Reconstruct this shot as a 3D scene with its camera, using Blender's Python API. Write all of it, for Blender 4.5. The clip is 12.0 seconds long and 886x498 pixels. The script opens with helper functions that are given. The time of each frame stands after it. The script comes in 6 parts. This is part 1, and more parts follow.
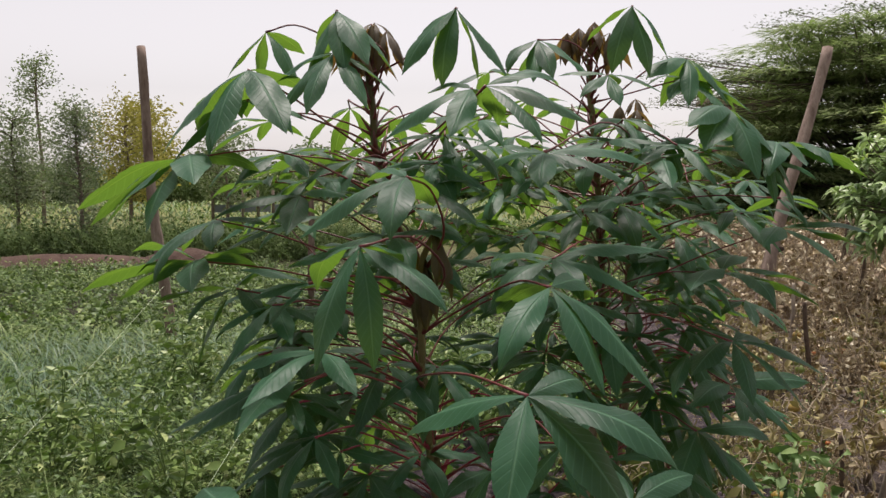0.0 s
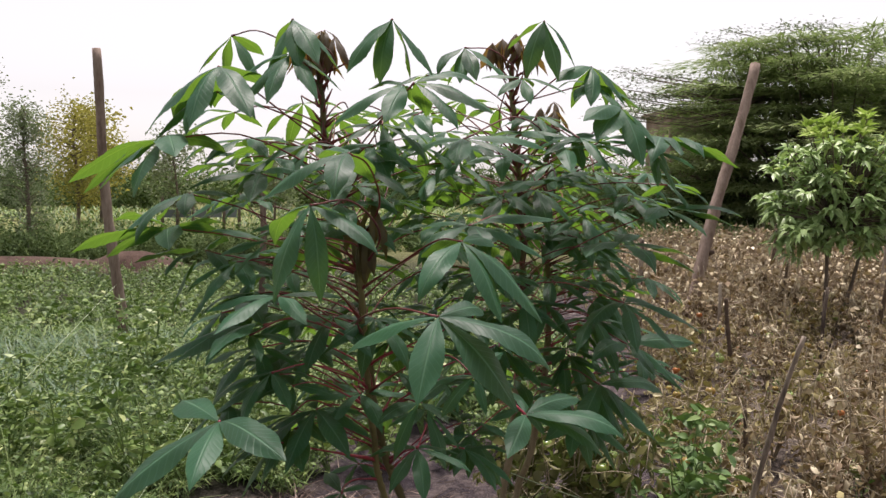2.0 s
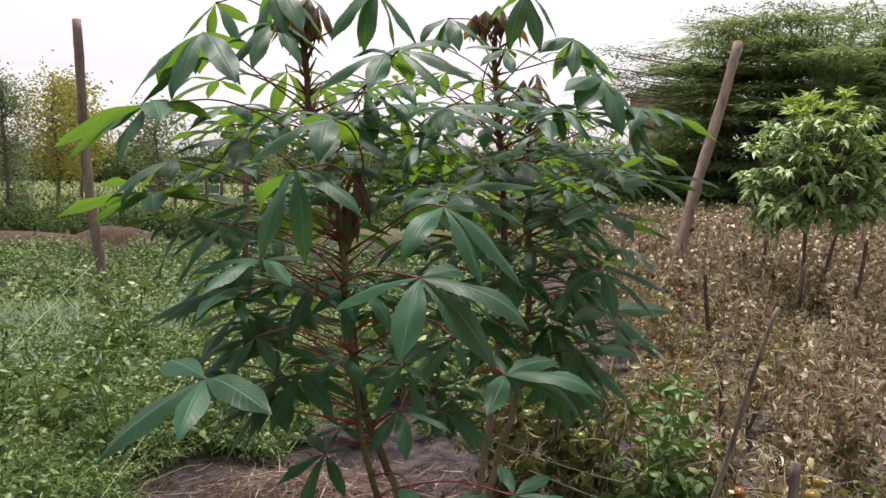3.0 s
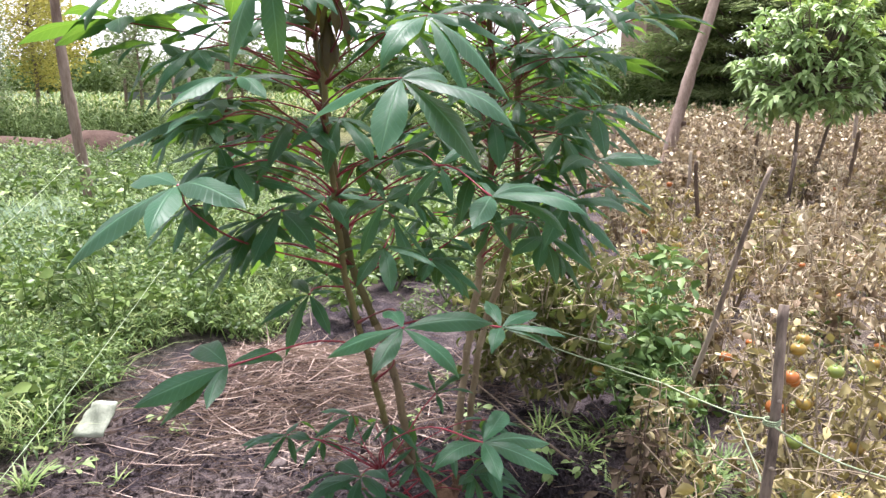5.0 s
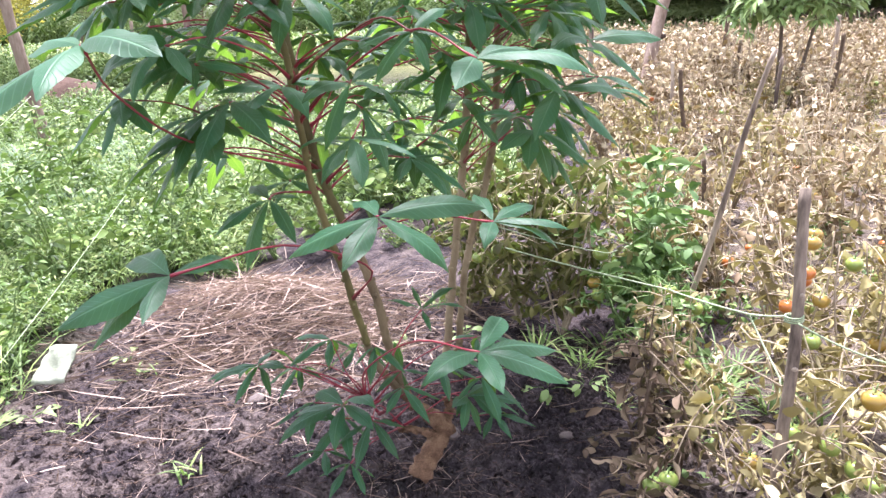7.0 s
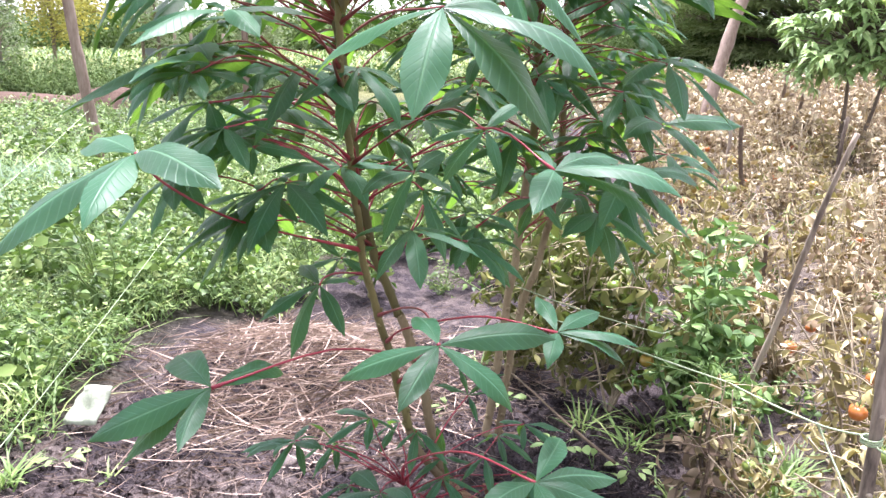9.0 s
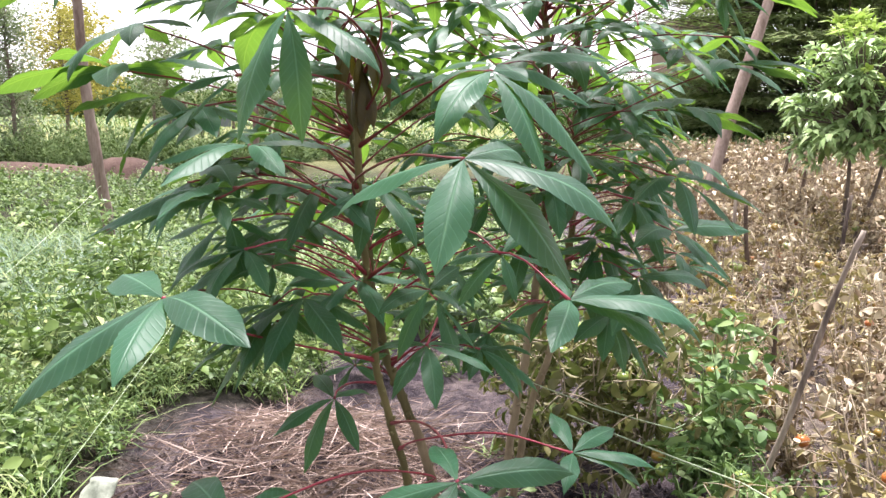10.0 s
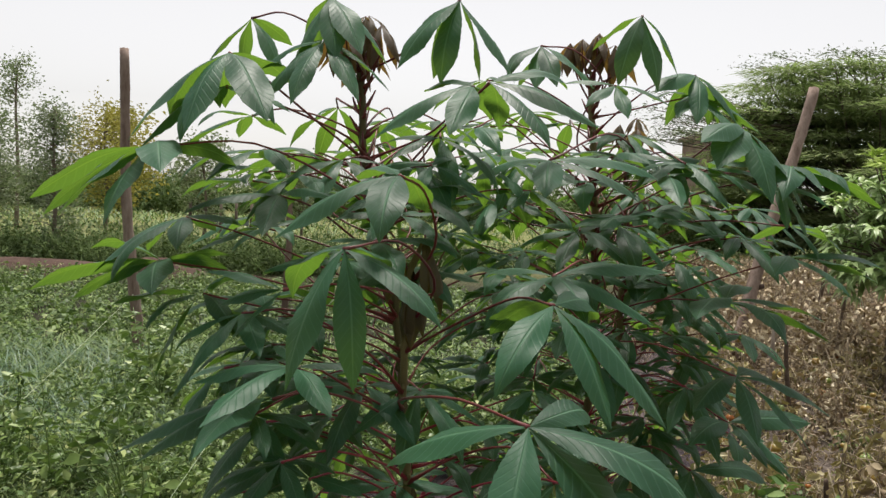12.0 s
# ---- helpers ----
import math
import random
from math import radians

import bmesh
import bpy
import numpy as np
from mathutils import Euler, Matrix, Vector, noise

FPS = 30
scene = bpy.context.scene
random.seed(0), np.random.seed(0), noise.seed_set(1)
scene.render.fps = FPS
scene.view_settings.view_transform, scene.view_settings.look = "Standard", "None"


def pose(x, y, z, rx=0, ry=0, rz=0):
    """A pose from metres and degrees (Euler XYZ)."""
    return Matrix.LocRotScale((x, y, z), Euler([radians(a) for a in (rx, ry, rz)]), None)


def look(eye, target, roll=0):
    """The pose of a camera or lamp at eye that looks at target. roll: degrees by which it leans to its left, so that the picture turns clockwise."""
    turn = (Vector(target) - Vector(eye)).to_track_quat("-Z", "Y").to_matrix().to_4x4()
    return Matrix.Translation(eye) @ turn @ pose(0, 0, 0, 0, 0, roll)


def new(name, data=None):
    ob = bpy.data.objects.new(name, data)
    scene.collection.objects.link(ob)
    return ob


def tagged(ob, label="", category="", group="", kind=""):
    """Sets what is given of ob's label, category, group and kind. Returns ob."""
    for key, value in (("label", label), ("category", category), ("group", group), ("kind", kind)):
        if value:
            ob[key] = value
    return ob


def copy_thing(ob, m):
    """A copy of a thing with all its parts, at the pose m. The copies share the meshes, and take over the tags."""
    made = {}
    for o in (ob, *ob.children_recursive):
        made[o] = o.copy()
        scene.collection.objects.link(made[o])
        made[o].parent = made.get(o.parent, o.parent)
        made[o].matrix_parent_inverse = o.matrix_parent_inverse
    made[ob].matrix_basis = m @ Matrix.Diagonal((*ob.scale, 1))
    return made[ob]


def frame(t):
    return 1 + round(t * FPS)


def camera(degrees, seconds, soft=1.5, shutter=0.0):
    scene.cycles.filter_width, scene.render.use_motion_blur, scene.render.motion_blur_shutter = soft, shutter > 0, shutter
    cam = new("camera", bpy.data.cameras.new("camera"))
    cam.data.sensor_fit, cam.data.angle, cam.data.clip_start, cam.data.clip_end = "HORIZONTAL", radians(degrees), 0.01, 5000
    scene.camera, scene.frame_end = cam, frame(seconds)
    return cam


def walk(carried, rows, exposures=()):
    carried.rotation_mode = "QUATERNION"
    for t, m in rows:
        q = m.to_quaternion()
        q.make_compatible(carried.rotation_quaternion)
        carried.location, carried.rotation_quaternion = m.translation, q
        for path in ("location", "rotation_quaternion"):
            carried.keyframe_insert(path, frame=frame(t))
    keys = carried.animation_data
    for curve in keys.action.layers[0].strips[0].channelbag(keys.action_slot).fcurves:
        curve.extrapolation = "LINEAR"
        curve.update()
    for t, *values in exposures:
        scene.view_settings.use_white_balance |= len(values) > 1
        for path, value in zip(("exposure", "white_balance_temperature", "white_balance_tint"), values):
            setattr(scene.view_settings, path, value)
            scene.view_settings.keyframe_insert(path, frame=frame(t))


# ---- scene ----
cam = camera(57.7, 12.0, soft=1.45)
# seconds, the eye and where it looks in metres, the roll in degrees
PATH = [
    (0, (0.05, 0.013, 1.647), (0.034, 2.004, 1.452), -0.5),
    (0.5, (0.074, -0.128, 1.638), (0.053, 1.862, 1.444), -1.6),
    (1, (0.086, -0.198, 1.627), (0.122, 1.792, 1.429), -1.1),
    (1.5, (0.09, -0.252, 1.609), (0.157, 1.737, 1.405), -0.8),
    (2, (0.086, -0.302, 1.588), (0.189, 1.688, 1.417), 0.2),
    (2.5, (0.084, -0.333, 1.581), (0.208, 1.653, 1.381), 0.3),
    (2.7, (0.084, -0.34, 1.575), (0.215, 1.645, 1.366), 0.5),
    (4.3, (0.113, -0.32, 1.47), (0.32, 1.638, 1.116), 0.2),
    (4.5, (0.099, -0.348, 1.438), (0.296, 1.606, 1.06), 0.8),
    (5, (0.101, -0.308, 1.381), (0.269, 1.636, 0.943), 0.3),
    (5.5, (0.101, -0.28, 1.333), (0.265, 1.662, 0.881), -1.5),
    (6, (0.116, -0.227, 1.28), (0.262, 1.698, 0.754), -3.3),
    (6.5, (0.131, -0.165, 1.235), (0.283, 1.742, 0.652), -4.4),
    (6.7, (0.122, -0.134, 1.227), (0.331, 1.767, 0.642), -2.6),
    (8.3, (0.103, 0.006, 1.277), (0.283, 1.912, 0.698), -0.9),
    (8.5, (0.098, 0.026, 1.282), (0.258, 1.937, 0.714), -0.0),
    (9, (0.09, 0.039, 1.343), (0.21, 1.963, 0.812), 0.7),
    (9.5, (0.079, 0.036, 1.381), (0.178, 1.986, 0.948), 0.0),
    (10, (0.07, 0.044, 1.439), (0.179, 2.005, 1.063), 0.8),
    (10.5, (0.067, 0.01, 1.505), (0.156, 1.991, 1.246), 0.8),
    (11, (0.063, -0.014, 1.553), (0.144, 1.976, 1.379), 1.5),
    (11.5, (0.049, 0.029, 1.596), (0.123, 2.023, 1.471), 1.1),
    (12, (0.028, 0.137, 1.614), (0.067, 2.132, 1.479), 2.4),
]
EXPOSURES = [(0.0, 0.04, 6700, 18), (0.5, 0.28, 6650, 18), (1.0, 0.2, 6650, 19), (2.0, 0.28, 6650, 19), (2.7, 0.24, 6650, 18), (4.3, 1.0, 6300, 20), (5.0, 1.42, 6170, 20), (5.5, 1.70, 6050, 21), (6.7, 2.05, 5950, 23), (8.3, 2.05, 5950, 21), (9.5, 2.0, 6050, 21), (10.0, 1.52, 6250, 21), (10.5, 1.22, 6300, 19), (11.0, 0.65, 6450, 15), (11.5, 0.26, 6600, 13), (12.0, 0.15, 6650, 12)]
walk(cam, [(t, look(eye, target, roll)) for t, eye, target, roll in PATH], EXPOSURES)

# ---- light ----
SUN_EL, SUN_AZ = 72.0, 5.0
world = bpy.data.worlds.new("overcast_sky")
scene.world = world
world.use_nodes = True
wn, wl = world.node_tree.nodes, world.node_tree.links
wn.clear()
w_out = wn.new("ShaderNodeOutputWorld")
w_bg = wn.new("ShaderNodeBackground")
w_sky = wn.new("ShaderNodeTexSky")
w_hsv = wn.new("ShaderNodeHueSaturation")
w_sky.sky_type = "NISHITA"
w_sky.sun_disc = False
w_sky.sun_elevation = radians(SUN_EL)
w_sky.sun_rotation = radians(SUN_AZ)
w_sky.air_density, w_sky.dust_density, w_sky.ozone_density = 1.2, 1.0, 1.0
w_hsv.inputs["Saturation"].default_value = 0.12
w_bg.inputs["Strength"].default_value = 0.13
wl.new(w_sky.outputs[0], w_hsv.inputs["Color"])
wl.new(w_hsv.outputs[0], w_bg.inputs["Color"])
wl.new(w_bg.outputs[0], w_out.inputs["Surface"])

sun = new("sun", bpy.data.lights.new("sun", "SUN"))
sun.data.energy, sun.data.angle, sun.data.color = 5.0, radians(14), (1.0, 0.96, 0.9)
_az, _el = radians(SUN_AZ), radians(SUN_EL)
sun.matrix_world = look(20 * Vector((math.sin(_az) * math.cos(_el), math.cos(_az) * math.cos(_el), math.sin(_el))), (0, 0, 0))

# ---- materials ----


def ramp(nt, fac, stops):
    r = nt.nodes.new("ShaderNodeValToRGB")
    e = r.color_ramp.elements
    while len(e) < len(stops):
        e.new(0.5)
    for k, (pos, col) in enumerate(stops):
        e[k].position, e[k].color = pos, (*col, 1)
    nt.links.new(fac, r.inputs[0])
    return r.outputs[0]


def mathn(nt, op, a, b=None, c=None):
    n = nt.nodes.new("ShaderNodeMath")
    n.operation = op
    for k, v in enumerate((a, b, c)):
        if v is None:
            continue
        if isinstance(v, (int, float)):
            n.inputs[k].default_value = v
        else:
            nt.links.new(v, n.inputs[k])
    return n.outputs[0]


def mixc(nt, fac, a, b, mode="MIX"):
    n = nt.nodes.new("ShaderNodeMix")
    n.data_type, n.blend_type = "RGBA", mode
    for sock, v in ((n.inputs[0], fac), (n.inputs[6], a), (n.inputs[7], b)):
        if isinstance(v, (int, float)):
            sock.default_value = v
        elif isinstance(v, tuple):
            sock.default_value = (*v, 1)
        else:
            nt.links.new(v, sock)
    return n.outputs[2]


def noise_n(nt, coord, scale, detail=4.0, rough=0.55):
    n = nt.nodes.new("ShaderNodeTexNoise")
    n.inputs["Scale"].default_value, n.inputs["Detail"].default_value, n.inputs["Roughness"].default_value = scale, detail, rough
    nt.links.new(coord, n.inputs["Vector"])
    return n.outputs[0]


def base_mat(name):
    m = bpy.data.materials.new(name)
    m.use_nodes = True
    nt = m.node_tree
    return m, nt, nt.nodes["Principled BSDF"], nt.nodes["Material Output"]


def bump(nt, p, height, strength, dist):
    b = nt.nodes.new("ShaderNodeBump")
    b.inputs["Strength"].default_value, b.inputs["Distance"].default_value = strength, dist
    nt.links.new(height, b.inputs["Height"])
    nt.links.new(b.outputs[0], p.inputs["Normal"])


def leaf_material(name, dark, light, vein, through_col, rough=0.42, thin=0.3, veins=9.0, spec=0.5):
    """A leaf blade with midrib and side veins by its own u, v; light passes through it."""
    m, nt, p, out = base_mat(name)
    tc = nt.nodes.new("ShaderNodeTexCoord")
    sep = nt.nodes.new("ShaderNodeSeparateXYZ")
    nt.links.new(tc.outputs["UV"], sep.inputs[0])
    u, v = sep.outputs[0], sep.outputs[1]
    av = mathn(nt, "ABSOLUTE", mathn(nt, "SUBTRACT", v, 0.5))
    mid = mathn(nt, "SMOOTH_MIN", mathn(nt, "MULTIPLY", av, 22.0), 1.0, 0.2)
    side = mathn(nt, "ABSOLUTE", mathn(nt, "SINE", mathn(nt, "MULTIPLY", mathn(nt, "SUBTRACT", u, mathn(nt, "MULTIPLY", av, 0.28)), veins * math.pi)))
    side = mathn(nt, "MINIMUM", mathn(nt, "MULTIPLY", side, 2.6), 1.0)
    both = mathn(nt, "MINIMUM", mid, mathn(nt, "ADD", mathn(nt, "MULTIPLY", side, 0.26), 0.74))
    info = nt.nodes.new("ShaderNodeObjectInfo")
    geo = nt.nodes.new("ShaderNodeNewGeometry")
    n1 = noise_n(nt, geo.outputs["Position"], 22.0)
    n2 = noise_n(nt, geo.outputs["Position"], 160.0, 2.0)
    vary = mathn(nt, "ADD", mathn(nt, "MULTIPLY", info.outputs["Random"], 0.55), mathn(nt, "MULTIPLY", n1, 0.45))
    col = mixc(nt, vary, dark, light)
    col = mixc(nt, mathn(nt, "MULTIPLY", n2, 0.2), col, (light[0] * 1.3, light[1] * 1.2, light[2] * 1.3))
    col = mixc(nt, both, vein, col)
    nt.links.new(col, p.inputs["Base Color"])
    p.inputs["Specular IOR Level"].default_value = spec
    rr = mathn(nt, "ADD", mathn(nt, "MULTIPLY", n1, 0.25), rough - 0.12)
    nt.links.new(rr, p.inputs["Roughness"])
    bump(nt, p, mathn(nt, "ADD", mathn(nt, "MULTIPLY", both, 0.8), mathn(nt, "MULTIPLY", n2, 0.2)), 0.6, 0.0022)
    tr = nt.nodes.new("ShaderNodeBsdfTranslucent")
    tcol = mixc(nt, both, (through_col[0] * 1.2, through_col[1] * 1.1, through_col[2]), through_col)
    nt.links.new(tcol, tr.inputs[0])
    mx = nt.nodes.new("ShaderNodeMixShader")
    mx.inputs[0].default_value = thin
    nt.links.new(p.outputs[0], mx.inputs[1])
    nt.links.new(tr.outputs[0], mx.inputs[2])
    nt.links.new(mx.outputs[0], out.inputs[0])
    return m


def foliage_material(name, stops, rough=0.55, thin=0.3, through_col=(0.2, 0.35, 0.05), spec=0.35):
    """Small leaves by the thousand, each island with its own shade."""
    m, nt, p, out = base_mat(name)
    geo = nt.nodes.new("ShaderNodeNewGeometry")
    n1 = noise_n(nt, geo.outputs["Position"], 3.2, 4.0)
    f = mathn(nt, "ADD", mathn(nt, "MULTIPLY", geo.outputs["Random Per Island"], 0.55), mathn(nt, "MULTIPLY", mathn(nt, "SUBTRACT", n1, 0.22), 0.8))
    col = ramp(nt, f, stops)
    n2 = noise_n(nt, geo.outputs["Position"], 60.0, 2.0)
    col = mixc(nt, mathn(nt, "MULTIPLY", n2, 0.3), col, tuple(c * 0.6 for c in stops[0][1]))
    nt.links.new(col, p.inputs["Base Color"])
    p.inputs["Roughness"].default_value = rough
    p.inputs["Specular IOR Level"].default_value = spec
    tr = nt.nodes.new("ShaderNodeBsdfTranslucent")
    nt.links.new(mixc(nt, 0.6, col, through_col), tr.inputs[0])
    mx = nt.nodes.new("ShaderNodeMixShader")
    mx.inputs[0].default_value = thin
    nt.links.new(p.outputs[0], mx.inputs[1])
    nt.links.new(tr.outputs[0], mx.inputs[2])
    nt.links.new(mx.outputs[0], out.inputs[0])
    return m


def rough_material(name, stops, scale, rough=0.85, bump_scale=None, strength=0.5, dist=0.004, stretch=(1, 1, 1), spec=0.3, vary=0.25):
    """Bark, wood, soil, wall: noise at two sizes, with relief."""
    m, nt, p, out = base_mat(name)
    tc = nt.nodes.new("ShaderNodeTexCoord")
    mp = nt.nodes.new("ShaderNodeMapping")
    mp.inputs["Scale"].default_value = stretch
    nt.links.new(tc.outputs["Object"], mp.inputs[0])
    info = nt.nodes.new("ShaderNodeObjectInfo")
    big = noise_n(nt, mp.outputs[0], scale, 5.0)
    fine = noise_n(nt, mp.outputs[0], bump_scale or scale * 8, 3.0)
    f = mathn(nt, "ADD", mathn(nt, "MULTIPLY", big, 0.75), mathn(nt, "MULTIPLY", fine, 0.25))
    f = mathn(nt, "ADD", f, mathn(nt, "MULTIPLY", mathn(nt, "SUBTRACT", info.outputs["Random"], 0.5), vary))
    nt.links.new(ramp(nt, f, stops), p.inputs["Base Color"])
    p.inputs["Roughness"].default_value = rough
    p.inputs["Specular IOR Level"].default_value = spec
    bump(nt, p, mathn(nt, "ADD", big, fine), strength, dist)
    return m


MAT_LEAF = leaf_material("cassava_leaf", (0.001, 0.013, 0.007), (0.026, 0.108, 0.054), (0.08, 0.18, 0.105), (0.27, 0.52, 0.05), rough=0.50, thin=0.235, spec=0.30, veins=13.0)
MAT_YOUNG = leaf_material("cassava_young_leaf", (0.055, 0.033, 0.022), (0.070, 0.062, 0.026), (0.12, 0.08, 0.05), (0.26, 0.16, 0.035), rough=0.5, thin=0.34, spec=0.3)
MAT_OLIVE = leaf_material("cassava_half_grown_leaf", (0.050, 0.030, 0.018), (0.052, 0.058, 0.022), (0.12, 0.08, 0.045), (0.34, 0.25, 0.035), rough=0.48, thin=0.42, spec=0.4)
MAT_PETIOLE = rough_material("petiole_dark_red", [(0.2, (0.07, 0.012, 0.012)), (0.55, (0.15, 0.022, 0.021)), (0.9, (0.17, 0.065, 0.03))], 14.0, rough=0.45, strength=0.15, dist=0.001, spec=0.5)
MAT_PETIOLE_RED = rough_material("petiole_red", [(0.2, (0.13, 0.011, 0.02)), (0.55, (0.24, 0.018, 0.036)), (0.9, (0.26, 0.06, 0.055))], 14.0, rough=0.45, strength=0.15, dist=0.001, spec=0.5)
MAT_STEM = rough_material("cassava_stem_green_brown", [(0.2, (0.035, 0.029, 0.013)), (0.5, (0.12, 0.104, 0.04)), (0.8, (0.24, 0.21, 0.092))], 16.0, rough=0.65, bump_scale=90, strength=0.4, dist=0.002, stretch=(1, 1, 0.15))
MAT_STEM_OLD = rough_material("cassava_stem_woody", [(0.2, (0.085, 0.062, 0.036)), (0.5, (0.19, 0.145, 0.085)), (0.8, (0.31, 0.25, 0.16))], 22.0, rough=0.85, bump_scale=120, strength=0.6, dist=0.003, stretch=(1, 1, 0.3))
MAT_STUMP = rough_material("stump_wood", [(0.25, (0.035, 0.018, 0.012)), (0.5, (0.12, 0.066, 0.04)), (0.78, (0.27, 0.17, 0.105))], 28.0, rough=0.9, strength=0.8, dist=0.005)
MAT_POST = rough_material("post_bark", [(0.3, (0.05, 0.033, 0.027)), (0.5, (0.15, 0.103, 0.08)), (0.72, (0.30, 0.23, 0.19))], 9.0, rough=0.9, bump_scale=70, strength=0.7, dist=0.006, stretch=(1, 1, 0.25))
MAT_STAKE = rough_material("stake_wood", [(0.34, (0.06, 0.045, 0.038)), (0.48, (0.22, 0.175, 0.14)), (0.66, (0.40, 0.34, 0.27))], 14.0, rough=0.9, bump_scale=90, strength=0.6, dist=0.004, stretch=(1, 1, 0.2))
MAT_TWIG = rough_material("dark_twig", [(0.25, (0.05, 0.035, 0.025)), (0.5, (0.10, 0.07, 0.05)), (0.8, (0.17, 0.13, 0.09))], 20.0, rough=0.9)
MAT_BARK = rough_material("tree_bark", [(0.25, (0.07, 0.055, 0.04)), (0.5, (0.14, 0.11, 0.085)), (0.8, (0.22, 0.18, 0.14))], 6.0, rough=0.9, dist=0.01)
MAT_DRYSTEM = rough_material("dry_tomato_stem", [(0.2, (0.12, 0.09, 0.065)), (0.5, (0.29, 0.235, 0.165)), (0.8, (0.52, 0.45, 0.32))], 8.0, rough=0.85)
MAT_GREENSTEM = rough_material("herb_stem", [(0.2, (0.06, 0.10, 0.03)), (0.5, (0.12, 0.19, 0.06)), (0.8, (0.20, 0.24, 0.09))], 8.0, rough=0.6)
MAT_CORD = rough_material("sisal_cord", [(0.2, (0.22, 0.28, 0.17)), (0.5, (0.36, 0.44, 0.28)), (0.8, (0.52, 0.56, 0.42))], 60.0, rough=0.8, strength=0.8, dist=0.002)
MAT_PLASTIC = rough_material("pale_plastic", [(0.25, (0.18, 0.20, 0.15)), (0.5, (0.34, 0.37, 0.29)), (0.8, (0.50, 0.52, 0.44))], 12.0, rough=0.5, strength=0.3, dist=0.004)
MAT_STONE = rough_material("field_stone", [(0.2, (0.07, 0.055, 0.052)), (0.5, (0.13, 0.105, 0.10)), (0.8, (0.21, 0.18, 0.17))], 25.0, rough=0.9)
MAT_WEEDLEAF = foliage_material("weed_leaf", [(0.12, (0.03, 0.06, 0.014)), (0.42, (0.11, 0.19, 0.045)), (0.66, (0.24, 0.33, 0.095)), (0.88, (0.50, 0.53, 0.22))], thin=0.15, rough=0.45)
MAT_ROOT = foliage_material("dead_root", [(0.1, (0.06, 0.035, 0.03)), (0.5, (0.15, 0.095, 0.08)), (0.9, (0.30, 0.22, 0.19))], rough=0.85, thin=0.0)
MAT_STRAW = foliage_material("dry_straw", [(0.15, (0.06, 0.036, 0.030)), (0.45, (0.27, 0.185, 0.15)), (0.85, (0.66, 0.53, 0.45))], rough=0.7, thin=0.1, through_col=(0.5, 0.4, 0.25))
MAT_HERB = foliage_material("herb_leaf", [(0.12, (0.014, 0.032, 0.008)), (0.42, (0.07, 0.13, 0.03)), (0.68, (0.17, 0.26, 0.065)), (0.88, (0.35, 0.41, 0.15)), (0.98, (0.42, 0.33, 0.19))], thin=0.15)
MAT_YELLOWWEED = foliage_material("yellow_green_weed", [(0.1, (0.12, 0.14, 0.03)), (0.5, (0.30, 0.32, 0.08)), (0.9, (0.50, 0.50, 0.16))], thin=0.3)
MAT_ONION = foliage_material("onion_blade", [(0.1, (0.055, 0.11, 0.06)), (0.5, (0.11, 0.20, 0.12)), (0.9, (0.22, 0.30, 0.19))], rough=0.45, thin=0.2)
MAT_GRASS = foliage_material("grass_blade", [(0.1, (0.08, 0.14, 0.04)), (0.5, (0.17, 0.26, 0.08)), (0.9, (0.38, 0.43, 0.17))], thin=0.25)
MAT_DRYLEAF = foliage_material("dry_tomato_leaf", [(0.1, (0.045, 0.026, 0.016)), (0.38, (0.21, 0.145, 0.085)), (0.6, (0.52, 0.425, 0.27)), (0.82, (0.78, 0.71, 0.53))], rough=0.75, thin=0.1, through_col=(0.5, 0.38, 0.1))
MAT_SHRIVEL = foliage_material("shrivelled_leaf", [(0.1, (0.04, 0.025, 0.018)), (0.45, (0.15, 0.10, 0.068)), (0.8, (0.40, 0.31, 0.22))], rough=0.85, thin=0.08)
MAT_YELLOWLEAF = foliage_material("fading_tomato_leaf", [(0.08, (0.085, 0.055, 0.035)), (0.34, (0.21, 0.175, 0.075)), (0.6, (0.42, 0.36, 0.16)), (0.85, (0.68, 0.61, 0.38))], rough=0.7, thin=0.12, through_col=(0.5, 0.45, 0.08))
MAT_TOMLEAF = foliage_material("tomato_leaf", [(0.1, (0.04, 0.09, 0.025)), (0.5, (0.11, 0.20, 0.055)), (0.9, (0.25, 0.34, 0.12))], thin=0.16)
MAT_DULLLEAF = foliage_material("dull_tomato_leaf", [(0.1, (0.045, 0.04, 0.016)), (0.5, (0.12, 0.11, 0.035)), (0.9, (0.26, 0.24, 0.075))], thin=0.2)
MAT_MANGO = foliage_material("mango_leaf", [(0.1, (0.15, 0.25, 0.08)), (0.5, (0.30, 0.43, 0.16)), (0.9, (0.48, 0.60, 0.28))], rough=0.38, thin=0.22)
MAT_MANGO_NEW = foliage_material("mango_new_leaf", [(0.1, (0.30, 0.43, 0.08)), (0.5, (0.46, 0.58, 0.14)), (0.9, (0.60, 0.68, 0.24))], rough=0.4, thin=0.35)
MAT_ACACIA = foliage_material("acacia_leaf", [(0.1, (0.15, 0.19, 0.095)), (0.5, (0.25, 0.30, 0.135)), (0.9, (0.38, 0.42, 0.19))], thin=0.42, through_col=(0.22, 0.36, 0.08), rough=0.8, spec=0.12)
MAT_ACACIA_DIM = foliage_material("acacia_grey_twigs", [(0.1, (0.07, 0.08, 0.06)), (0.5, (0.12, 0.13, 0.10)), (0.9, (0.20, 0.20, 0.16))], thin=0.2, rough=0.8, spec=0.12)
